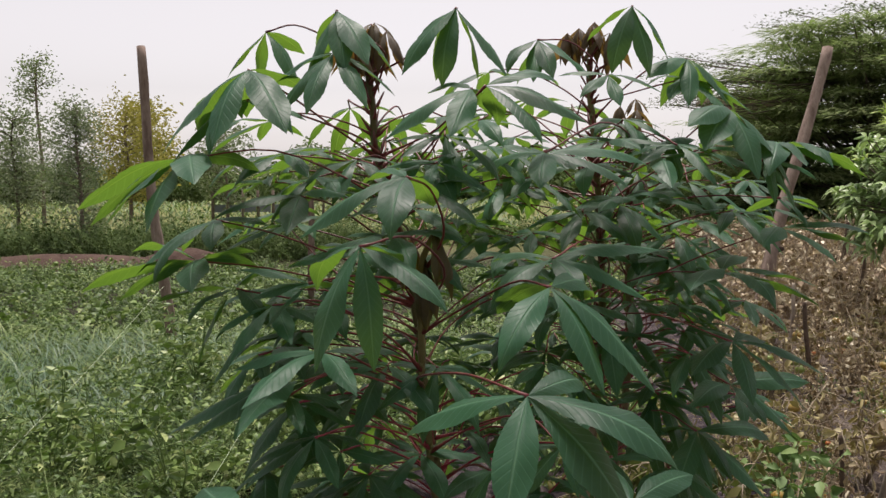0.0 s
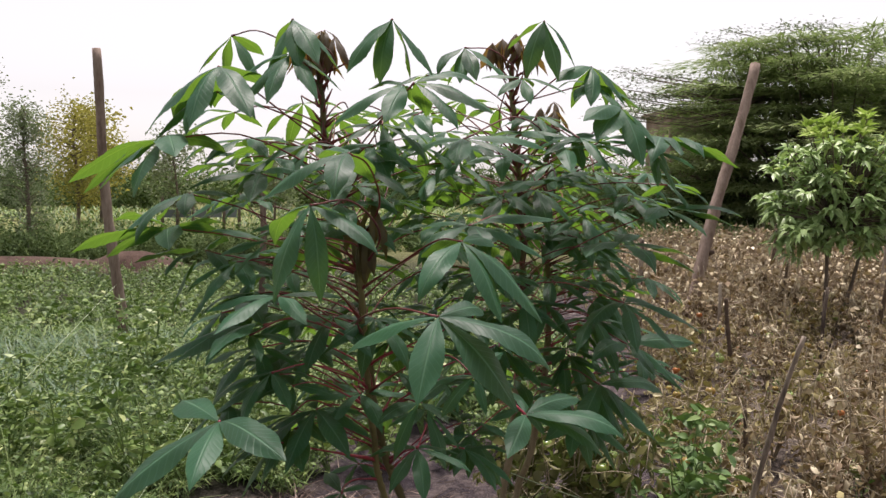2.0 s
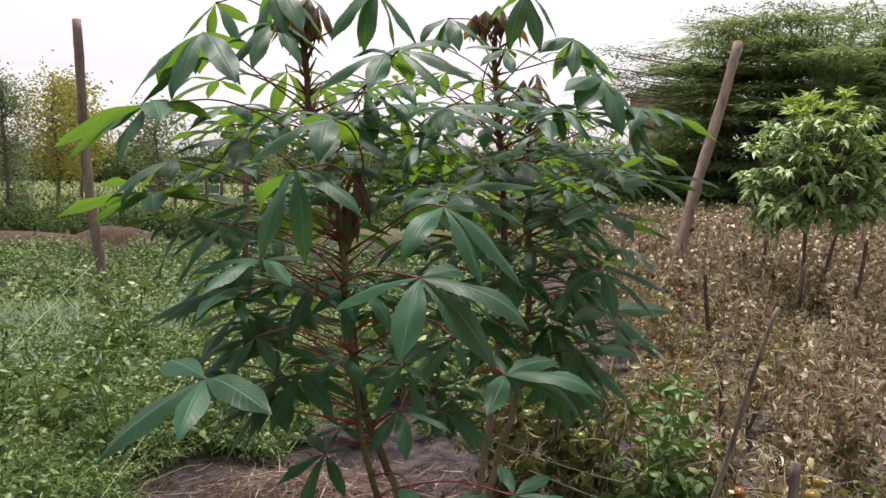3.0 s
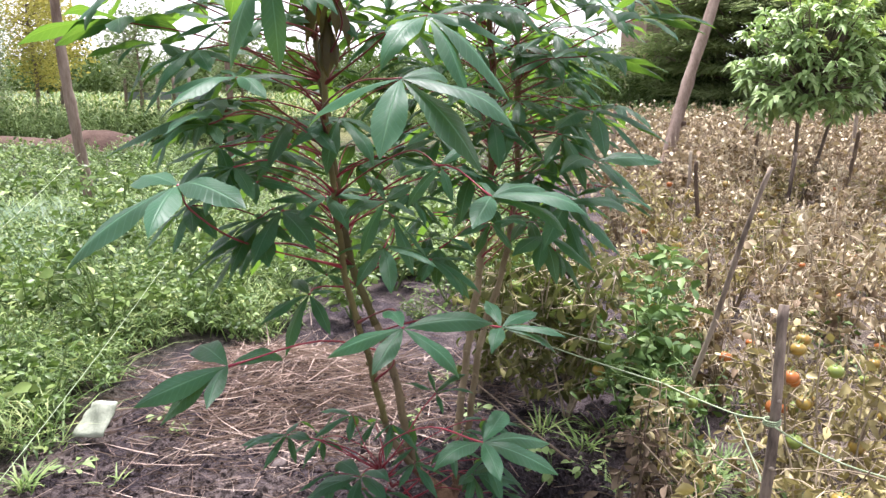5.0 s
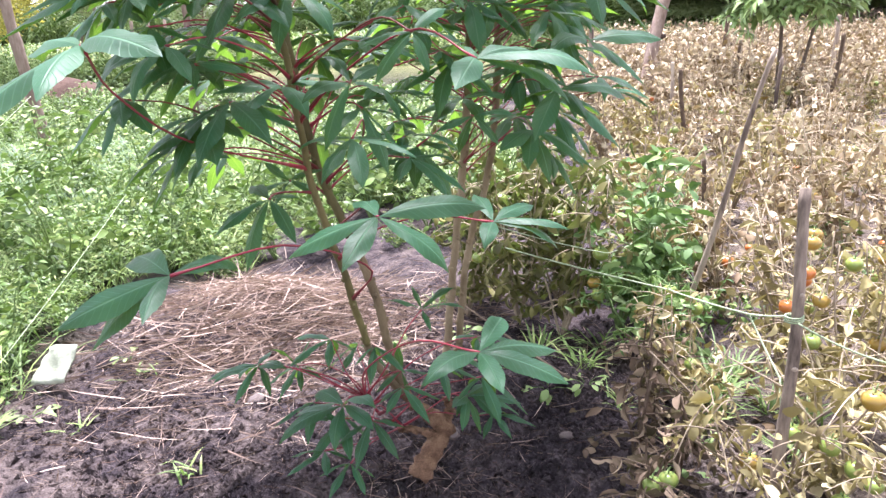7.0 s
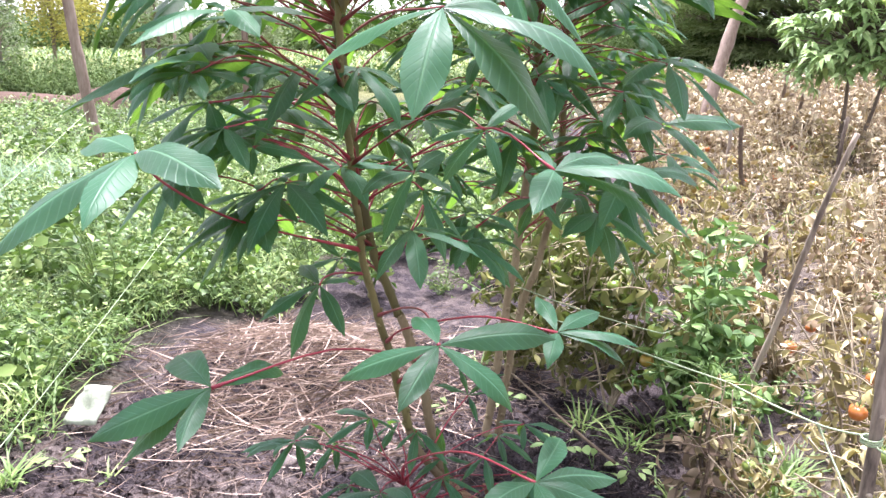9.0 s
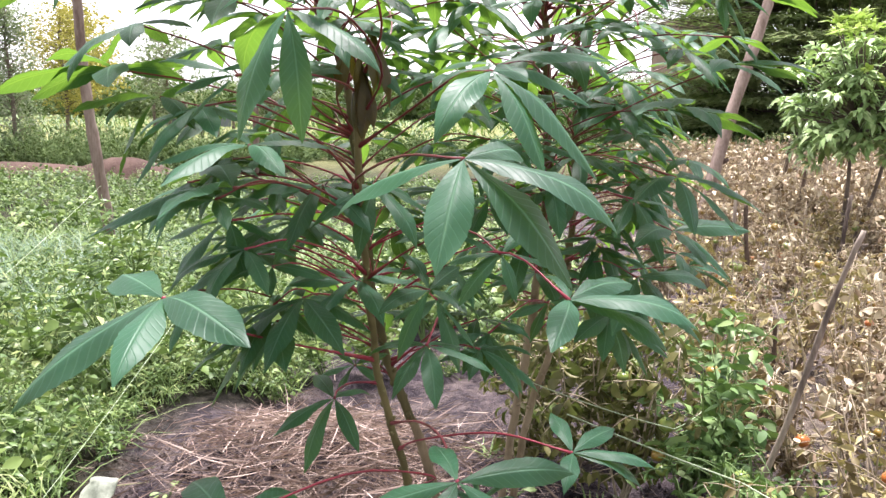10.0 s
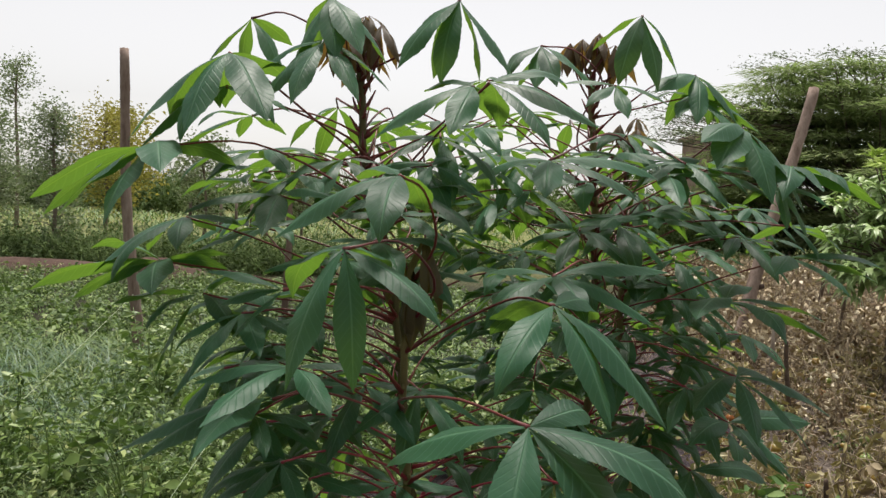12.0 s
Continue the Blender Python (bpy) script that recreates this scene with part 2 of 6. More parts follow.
# leaves of the far trees, aerial haze put into their paler, greyer colour
MAT_HAZED_LEAF = foliage_material("hazed_tree_leaf", [(0.1, (0.13, 0.155, 0.105)), (0.5, (0.24, 0.275, 0.18)), (0.9, (0.38, 0.41, 0.28))], thin=0.25, rough=0.8, spec=0.12)
MAT_YELLOWTREE = foliage_material("yellow_tree_leaf", [(0.1, (0.16, 0.17, 0.05)), (0.5, (0.31, 0.31, 0.09)), (0.9, (0.48, 0.46, 0.16))], thin=0.3, through_col=(0.5, 0.42, 0.05), rough=0.8, spec=0.12)
MAT_SHRUB = foliage_material("shrub_leaf", [(0.1, (0.025, 0.045, 0.014)), (0.5, (0.06, 0.095, 0.03)), (0.9, (0.13, 0.17, 0.06))], thin=0.1, rough=0.8, spec=0.12)


def fruit_material(name, a, b):
    m, nt, p, out = base_mat(name)
    tc = nt.nodes.new("ShaderNodeTexCoord")
    n1 = noise_n(nt, tc.outputs["Object"], 18.0, 3.0)
    nt.links.new(mixc(nt, n1, a, b), p.inputs["Base Color"])
    p.inputs["Roughness"].default_value = 0.28
    p.inputs["Subsurface Weight"].default_value = 0.08
    return m


MAT_TOM_GREEN = fruit_material("tomato_green", (0.12, 0.19, 0.035), (0.24, 0.29, 0.07))
MAT_TOM_YELLOW = fruit_material("tomato_turning", (0.20, 0.135, 0.02), (0.30, 0.20, 0.04))
MAT_TOM_RED = fruit_material("tomato_ripe", (0.32, 0.075, 0.02), (0.40, 0.16, 0.03))


def ground_material():
    m, nt, p, out = base_mat("garden_ground")
    geo = nt.nodes.new("ShaderNodeNewGeometry")
    pos = geo.outputs["Position"]
    sep = nt.nodes.new("ShaderNodeSeparateXYZ")
    nt.links.new(pos, sep.inputs[0])
    X, Y = sep.outputs[0], sep.outputs[1]
    big = noise_n(nt, pos, 1.3, 4.0)
    mid = noise_n(nt, pos, 9.0, 5.0)
    fine = noise_n(nt, pos, 55.0, 5.0, 0.65)
    crumb = noise_n(nt, pos, 150.0, 3.0, 0.6)
    wob = mathn(nt, "MULTIPLY", mathn(nt, "SUBTRACT", big, 0.5), 1.6)
    soil = ramp(nt, mathn(nt, "ADD", mathn(nt, "MULTIPLY", mid, 0.3), mathn(nt, "ADD", mathn(nt, "MULTIPLY", fine, 0.35), mathn(nt, "MULTIPLY", crumb, 0.35))),
                [(0.36, (0.012, 0.009, 0.0115)), (0.5, (0.046, 0.036, 0.043)), (0.66, (0.16, 0.13, 0.145))])
    pale = ramp(nt, mathn(nt, "ADD", mathn(nt, "MULTIPLY", mid, 0.5), mathn(nt, "MULTIPLY", fine, 0.5)),
                [(0.3, (0.05, 0.038, 0.037)), (0.5, (0.11, 0.085, 0.080)), (0.7, (0.21, 0.17, 0.16))])
    green = ramp(nt, mathn(nt, "ADD", mathn(nt, "MULTIPLY", mid, 0.5), mathn(nt, "MULTIPLY", fine, 0.5)),
                 [(0.3, (0.014, 0.013, 0.009)), (0.5, (0.034, 0.036, 0.018)), (0.72, (0.10, 0.095, 0.05))])
    brown = ramp(nt, mathn(nt, "ADD", mathn(nt, "MULTIPLY", mid, 0.5), mathn(nt, "MULTIPLY", fine, 0.5)),
                 [(0.3, (0.04, 0.031, 0.027)), (0.5, (0.13, 0.103, 0.085)), (0.72, (0.34, 0.285, 0.22))])
    far = ramp(nt, mathn(nt, "ADD", mathn(nt, "MULTIPLY", big, 0.5), mathn(nt, "MULTIPLY", mid, 0.5)),
               [(0.3, (0.10, 0.13, 0.045)), (0.5, (0.19, 0.20, 0.075)), (0.72, (0.32, 0.29, 0.14))])

    def step(v, edge, soft):
        return mathn(nt, "MINIMUM", mathn(nt, "MAXIMUM", mathn(nt, "DIVIDE", mathn(nt, "SUBTRACT", v, edge - soft), 2 * soft), 0.0), 1.0)

    # dry tomato bed: beyond a slanting line on the right
    right = step(mathn(nt, "ADD", mathn(nt, "SUBTRACT", X, mathn(nt, "MULTIPLY", Y, 0.33)), wob), 0.65, 0.3)
    left = step(mathn(nt, "ADD", mathn(nt, "SUBTRACT", mathn(nt, "MULTIPLY", X, -1.0), mathn(nt, "MULTIPLY", Y, -0.45)), wob), 2.45, 0.25)
    trodden = step(mathn(nt, "ADD", mid, mathn(nt, "MULTIPLY", big, 0.6)), 0.80, 0.10)
    col = mixc(nt, mathn(nt, "MULTIPLY", trodden, mathn(nt, "ADD", mathn(nt, "MULTIPLY", step(mathn(nt, "SUBTRACT", mathn(nt, "MULTIPLY", Y, 0.5), X), 0.9, 0.5), 0.6), 0.25)), soil, pale)
    col = mixc(nt, left, col, green)
    col = mixc(nt, right, col, brown)
    col = mixc(nt, step(Y, 17.0, 3.0), col, far)
    nt.links.new(col, p.inputs["Base Color"])
    p.inputs["Roughness"].default_value = 0.95
    p.inputs["Specular IOR Level"].default_value = 0.2
    bump(nt, p, mathn(nt, "ADD", mathn(nt, "ADD", mathn(nt, "MULTIPLY", fine, 1.2), mathn(nt, "MULTIPLY", crumb, 0.4)), mathn(nt, "MULTIPLY", mid, 0.6)), 1.0, 0.028)
    return m


MAT_GROUND = ground_material()
MAT_REDSOIL = rough_material("red_soil", [(0.25, (0.04, 0.022, 0.017)), (0.5, (0.075, 0.045, 0.034)), (0.8, (0.12, 0.08, 0.06))], 3.0, rough=0.95, dist=0.03)
MAT_BROWNWALL = rough_material("earth_wall", [(0.25, (0.15, 0.105, 0.085)), (0.5, (0.24, 0.175, 0.145)), (0.8, (0.33, 0.26, 0.22))], 1.5, rough=0.95, dist=0.02)
MAT_GREYWALL = rough_material("grey_render", [(0.25, (0.16, 0.15, 0.14)), (0.5, (0.25, 0.24, 0.22)), (0.8, (0.34, 0.33, 0.31))], 1.5, rough=0.9, dist=0.01)
MAT_ROOF = rough_material("dark_roof", [(0.25, (0.025, 0.025, 0.028)), (0.5, (0.05, 0.05, 0.052)), (0.8, (0.09, 0.09, 0.09))], 3.0, rough=0.6)
MAT_GRILLE = rough_material("white_grille", [(0.25, (0.5, 0.5, 0.5)), (0.5, (0.62, 0.62, 0.62)), (0.8, (0.72, 0.72, 0.72))], 5.0, rough=0.5)
MAT_GLASS = rough_material("dark_glass", [(0.25, (0.03, 0.035, 0.04)), (0.5, (0.05, 0.055, 0.06)), (0.8, (0.08, 0.085, 0.09))], 2.0, rough=0.1, strength=0.02)
# dark blue sheet, its colour greyed and lightened to carry the distance haze
MAT_HAZED_BLUE = rough_material("hazed_blue_sheet", [(0.25, (0.10, 0.12, 0.13)), (0.5, (0.14, 0.165, 0.175)), (0.8, (0.19, 0.21, 0.22))], 4.0, rough=0.6)

# ---- mesh tools ----
UP = np.array((0.0, 0.0, 1.0))


class Geo:
    """Gathers points, faces and uv of one mesh."""

    def __init__(self):
        self.v, self.f, self.uv, self.n = [], [], [], 0

    def add(self, verts, faces, uv=None):
        verts = np.asarray(verts, float).reshape(-1, 3)
        self.v.append(verts)
        self.uv.append(np.zeros((len(verts), 2)) if uv is None else np.asarray(uv, float))
        for arr in faces:
            self.f.append(np.asarray(arr, int) + self.n)
        self.n += len(verts)
        return self

    def mesh(self, name, material, smooth=True):
        v, uv = np.concatenate(self.v), np.concatenate(self.uv)
        flat = np.concatenate([a.ravel() for a in self.f])
        sizes = np.concatenate([np.full(len(a), a.shape[1]) for a in self.f])
        me = bpy.data.meshes.new(name)
        me.vertices.add(len(v))
        me.vertices.foreach_set("co", v.ravel())
        me.loops.add(len(flat))
        me.loops.foreach_set("vertex_index", flat)
        me.polygons.add(len(sizes))
        me.polygons.foreach_set("loop_start", np.r_[0, np.cumsum(sizes)[:-1]])
        me.polygons.foreach_set("use_smooth", np.full(len(sizes), smooth))
        layer = me.uv_layers.new(name="UVMap")
        layer.data.foreach_set("uv", uv[flat].ravel())
        me.materials.append(material)
        me.update(calc_edges=True)
        me.validate()
        return me


def unit(a):
    a = np.asarray(a, float)
    return a / np.maximum(np.linalg.norm(a, axis=-1, keepdims=True), 1e-9)


def spline(points, n):
    """n points on a smooth curve through the given ones."""
    p = np.asarray(points, float)
    p = np.vstack([2 * p[0] - p[1], p, 2 * p[-1] - p[-2]])
    k = len(p) - 3
    t = np.linspace(0, k - 1e-9, n)
    i = t.astype(int)
    s = (t - i)[:, None]
    a, b, c, d = p[i], p[i + 1], p[i + 2], p[i + 3]
    return 0.5 * (2 * b + (c - a) * s + (2 * a - 5 * b + 4 * c - d) * s**2 + (3 * b - a - 3 * c + d) * s**3)


def tube(path, radii, sides=7):
    """A closed tube round a path: points and faces."""
    p = np.asarray(path, float)
    n = len(p)
    r = np.broadcast_to(np.asarray(radii, float), (n,))
    d = unit(np.gradient(p, axis=0))
    ref = np.array((0.0, 1.0, 0.0)) if abs(d[0][2]) > 0.8 else UP
    a = unit(np.cross(d, ref))
    b = np.cross(d, a)
    ang = np.linspace(0, 2 * math.pi, sides, endpoint=False)
    ring = p[:, None] + r[:, None, None] * (np.cos(ang)[None, :, None] * a[:, None] + np.sin(ang)[None, :, None] * b[:, None])
    v = np.vstack([ring.reshape(-1, 3), p[:1], p[-1:]])
    i, j = np.meshgrid(np.arange(n - 1), np.arange(sides), indexing="ij")
    j2 = (j + 1) % sides
    quads = np.stack([i * sides + j, i * sides + j2, (i + 1) * sides + j2, (i + 1) * sides + j], -1).reshape(-1, 4)
    k = np.arange(sides)
    k2 = (k + 1) % sides
    first = np.stack([np.full(sides, n * sides), k2, k], -1)
    last = np.stack([np.full(sides, n * sides + 1), (n - 1) * sides + k, (n - 1) * sides + k2], -1)
    return v, [quads, first, last]


def leaf_cloud(geo, pos, way, normal, length, width, bend=0.25, fold=0.25):
    """Many small folded leaves of six points each, from pos along way."""
    pos, way = np.asarray(pos, float), unit(way)
    side = unit(np.cross(normal, way))
    nor = np.cross(way, side)
    L, W = np.asarray(length, float).reshape(-1, 1), np.asarray(width, float).reshape(-1, 1)
    m = len(pos)
    mid = pos + way * L * 0.5 + nor * L * bend * 0.35
    tip = pos + way * L - nor * L * bend * 0.6
    near = pos + way * L * 0.06
    v = np.stack([near, mid + side * W * 0.5 - nor * W * fold * 0.5, mid, mid - side * W * 0.5 - nor * W * fold * 0.5, tip], 1).reshape(-1, 3)
    base = (np.arange(m) * 5)[:, None]
    tris = np.concatenate([base + np.array(t) for t in ((0, 1, 2), (0, 2, 3), (1, 4, 2), (2, 4, 3))])
    geo.add(v, [tris])


def curl_cloud(geo, pos, way, normal, length, width, curl, roll):
    """Withered leaves: small sheets of four by two pieces, curled along and rolled across, with a ragged outline."""
    pos, way = np.asarray(pos, float), unit(way)
    side = unit(np.cross(normal, way))
    nor = np.cross(way, side)
    L, W = np.asarray(length, float).reshape(-1, 1), np.asarray(width, float).reshape(-1, 1)
    curl, roll = np.asarray(curl, float).reshape(-1, 1), np.asarray(roll, float).reshape(-1, 1)
    wob = np.random.RandomState(len(pos)).uniform(0.75, 1.25, (len(pos), 15))
    rows = []
    for i, (s, w) in enumerate(((0.03, 0.15), (0.28, 0.85), (0.55, 1.0), (0.8, 0.62), (1.0, 0.12))):
        ang = curl * s
        c = pos + way * L * np.sin(ang) / np.maximum(curl, 0.05) - nor * L * (1 - np.cos(ang)) / np.maximum(curl, 0.05)
        n2 = nor * np.cos(ang) + way * np.sin(ang)
        for j in (-1, 0, 1):
            k = i * 3 + j + 1
            rows.append(c + side * W * 0.5 * w * j * np.cos(roll * abs(j)) * wob[:, k : k + 1] + n2 * W * (0.5 * w * abs(j) * np.sin(roll) + 0.12 * (wob[:, k : k + 1] - 1)))
    v = np.stack(rows, 1).reshape(-1, 3)
    base = (np.arange(len(pos)) * 15)[:, None]
    quads = np.concatenate([base + np.array((i * 3 + j, i * 3 + j + 1, i * 3 + j + 4, i * 3 + j + 3)) for i in range(4) for j in range(2)])
    geo.add(v, [quads])


def blade_cloud(geo, pos, way, lean, length, width, bend=0.5):
    """Grass-like blades: strips of three pieces that bow over towards lean."""
    pos, way, lean = np.asarray(pos, float), unit(way), unit(lean)
    side = unit(np.cross(way, lean))
    L, W = np.asarray(length, float).reshape(-1, 1), np.asarray(width, float).reshape(-1, 1)
    rows = []
    for s, w in ((0, 0.8), (0.35, 1.0), (0.7, 0.7)):
        c = pos + way * L * (s - 0.3 * bend * s * s) + lean * L * bend * s * s
        rows += [c + side * W * w / 2, c - side * W * w / 2]
    rows.append(pos + way * L * (1 - 0.45 * bend) + lean * L * bend)
    v = np.stack(rows, 1).reshape(-1, 3)
    base = (np.arange(len(pos)) * 7)[:, None]
    quads = np.concatenate([base + np.array(q) for q in ((0, 1, 3, 2), (2, 3, 5, 4))])
    tris = base + np.array((4, 5, 6))
    geo.add(v, [quads, tris])


def stick_cloud(geo, a, b, r):
    """Thin three-sided sticks from a to b."""
    a, b = np.asarray(a, float), np.asarray(b, float)
    d = unit(b - a)
    s = unit(np.cross(d, np.array((0.31, 0.87, 0.38))))
    t = np.cross(d, s)
    r = np.broadcast_to(np.asarray(r, float), (len(a),)).reshape(-1, 1)
    rows = []
    for end, k in ((a, 1.0), (b, 0.55)):
        for ang in (0, 2.094, 4.189):
            rows.append(end + k * r * (math.cos(ang) * s + math.sin(ang) * t))
    v = np.stack(rows, 1).reshape(-1, 3)
    base = (np.arange(len(a)) * 6)[:, None]
    geo.add(v, [np.concatenate([base + np.array(q) for q in ((0, 1, 4, 3), (1, 2, 5, 4), (2, 0, 3, 5))])])


def part(name, geo, material, parent=None, label="", smooth=True):
    ob = new(name, geo.mesh(name, material, smooth) if isinstance(geo, Geo) else geo)
    if parent is not None:
        ob.parent = parent
    if label:
        ob["label"] = label
    return ob


def thing(name, place, label, category, group=""):
    ob = new(name)
    ob.empty_display_size = 0.05
    ob.location = place
    return tagged(ob, label, category, group)


def rnd_ways(rng, n, low=-0.3, high=0.8):
    az = rng.uniform(0, 2 * math.pi, n)
    z = rng.uniform(low, high, n)
    h = np.sqrt(np.maximum(1 - z * z, 0.05))
    return np.stack([np.cos(az) * h, np.sin(az) * h, z], -1)


# ---- ground ----


def height(x, y):
    x, y = np.asarray(x, float), np.asarray(y, float)
    near = np.exp(-((x / 6) ** 2 + ((y - 2) / 7) ** 2))
    h = 0.018 * np.sin(3.1 * x + 1.3 * y) + 0.014 * np.sin(5.7 * y - 2.2 * x + 1) + 0.010 * np.sin(9.3 * x + 7.7 * y) + 0.007 * np.sin(17 * x - 13 * y + 2)
    h = h * near
    h = h + 0.05 * np.exp(-(((x - 0.15) / 0.55) ** 2 + ((y - 2.3) / 0.6) ** 2)) - 0.02
    h = h + 0.11 * np.exp(-(((x + 0.25) / 0.55) ** 2 + ((y - 3.1) / 0.35) ** 2))
    return h


def ground():
    n = 540
    s = np.linspace(-1, 1, n)
    warp = np.sinh(s * 8.2) / math.sinh(8.2) * 900
    gx, gy = np.meshgrid(warp + 0.2, warp + 2.4, indexing="ij")
    rng = np.random.RandomState(3)
    z = height(gx, gy)
    close = np.exp(-(((gx - 0.2) / 1.6) ** 2 + ((gy - 2.4) / 1.9) ** 2))
    lump = np.sin(31 * gx + 3 * np.sin(17 * gy)) * np.sin(27 * gy + 2 * np.sin(23 * gx)) + 0.7 * np.sin(61 * gx - 9 * gy) * np.sin(53 * gy + 11 * gx)
    z = z + close * (rng.normal(0, 0.0055, gx.shape) + 0.007 * lump)
    v = np.stack([gx, gy, z], -1).reshape(-1, 3)
    i, j = np.meshgrid(np.arange(n - 1), np.arange(n - 1), indexing="ij")
    k = i * n + j
    quads = np.stack([k, k + n, k + n + 1, k + 1], -1).reshape(-1, 4)
    ob = part("ground", Geo().add(v, [quads]), MAT_GROUND)
    tagged(ob, "dark crumbly garden soil with trodden, weedy and dry stretches", "ground", kind="structure")


ground()

# ---- cassava ----


def leaflet_mesh(name, material, width, curve, fold, wave, seed):
    """One leaflet of length 1 along x, upper face to z."""
    rng = np.random.RandomState(seed)
    nu, nv = 22, 6
    u = np.linspace(0, 1, nu + 1)
    shape = np.power(np.maximum(u, 1e-4), 1.25) * np.power(1 - u + 1e-4, 1.05)
    shape = shape / shape.max() * (1 - 0.15 * np.exp(-((u - 0.9) / 0.08) ** 2)) + 0.012 * (u < 0.9)
    saw = 1 + 0.018 * ((np.arange(nu + 1) % 2) * 2 - 1) * (u > 0.15) * (u < 0.93)
    ang = -curve * np.power(u, 1.3) + 0.10 * np.sin(u * 5 + seed)
    du = 1.0 / nu
    cx = np.r_[0, np.cumsum(np.cos(ang[:-1]) * du)]
    cz = np.r_[0, np.cumsum(np.sin(ang[:-1]) * du)]
    bow = 0.05 * rng.uniform(-1, 1) * np.sin(u * 2.2)
    vs, uvs = [], []
    for k in range(nu + 1):
        for j in range(nv + 1):
            s = j / nv * 2 - 1
            edge = saw[k] if abs(s) > 0.99 else 1.0
            half = width / 2 * shape[k] * edge
            y = s * half
            z = -fold * abs(s) * half + wave * half * math.sin(u[k] * 11 + s * 2 + seed) * abs(s)
            z += 0.003 * math.sin((u[k] - 0.14 * abs(s)) * 9 * 2 * math.pi) * abs(s) * shape[k]
            nx, nz = -math.sin(ang[k]), math.cos(ang[k])
            vs.append((cx[k] + nx * z, y + bow[k], cz[k] + nz * z))
            uvs.append((u[k], j / nv))
    i, j = np.meshgrid(np.arange(nu), np.arange(nv), indexing="ij")
    k = i * (nv + 1) + j
    quads = np.stack([k, k + nv + 1, k + nv + 2, k + 1], -1).reshape(-1, 4)
    return Geo().add(vs, [quads], uvs).mesh(name, material)


LEAFLETS = [leaflet_mesh("leaflet", MAT_LEAF, w, c, f, wv, s) for s, (w, c, f, wv) in enumerate(
    ((0.29, 0.22, 0.28, 0.10), (0.305, 0.42, 0.20, 0.12), (0.285, 0.65, 0.32, 0.10), (0.31, 0.85, 0.18, 0.14), (0.29, 1.05, 0.30, 0.08), (0.30, 1.3, 0.20, 0.12)))]
TIPS = [max(((v.co.x, v.co.z) for v in m.vertices), key=lambda p: math.hypot(*p)) for m in LEAFLETS]
YOUNG = [leaflet_mesh("leaflet", MAT_YOUNG, w, c, f, wv, s + 20) for s, (w, c, f, wv) in enumerate(
    ((0.27, 0.7, 0.4, 0.1), (0.25, 0.9, 0.6, 0.1), (0.28, 0.5, 0.3, 0.15)))]

OLIVE = [leaflet_mesh("leaflet", MAT_OLIVE, w, c, f, wv, s + 30) for s, (w, c, f, wv) in enumerate(((0.29, 0.5, 0.4, 0.1), (0.27, 0.7, 0.5, 0.1)))]


class Stem:
    """A stem's line, by height."""

    def __init__(self, points):
        self.p = spline(points, 90)

    def at(self, z):
        return np.array([np.interp(z, self.p[:, 2], self.p[:, k]) for k in range(3)])


def stem_part(plant, stem, r0, r1, material, lo, hi, label, seed):
    """A stretch of stem with knobbly leaf scars."""
    rng = np.random.RandomState(seed)
    z = np.arange(lo, hi, 0.012)
    path = np.array([stem.at(h) for h in z])
    t = np.linspace(0, 1, len(z))
    r = r0 + (r1 - r0) * t
    r = r * (1 + 0.10 * np.sin(z * 150 + seed) ** 8 * 1.6 + rng.normal(0, 0.02, len(z)))
    path[:, :2] += 0.002 * np.stack([np.sin(z * 37 + seed), np.cos(z * 31 + seed)], -1)
    g = Geo().add(*tube(path, r, 9))
    # leaf scars
    n = int((hi - lo) / 0.035)
    for k in range(n):
        h = lo + (k + 0.5) / n * (hi - lo)
        a = k * 2.4 + seed
        c = stem.at(h)
        rr = r0 + (r1 - r0) * (h - lo) / max(hi - lo, 1e-6)
        out = np.array((math.cos(a), math.sin(a), 0.0))
        g.add(*tube([c + out * rr * 0.6, c + out * rr * 1.15 + UP * 0.004, c + out * rr * 1.35 + UP * 0.008], [rr * 0.62, rr * 0.52, rr * 0.28], 6))
    return part("stem", g, material, plant, label)


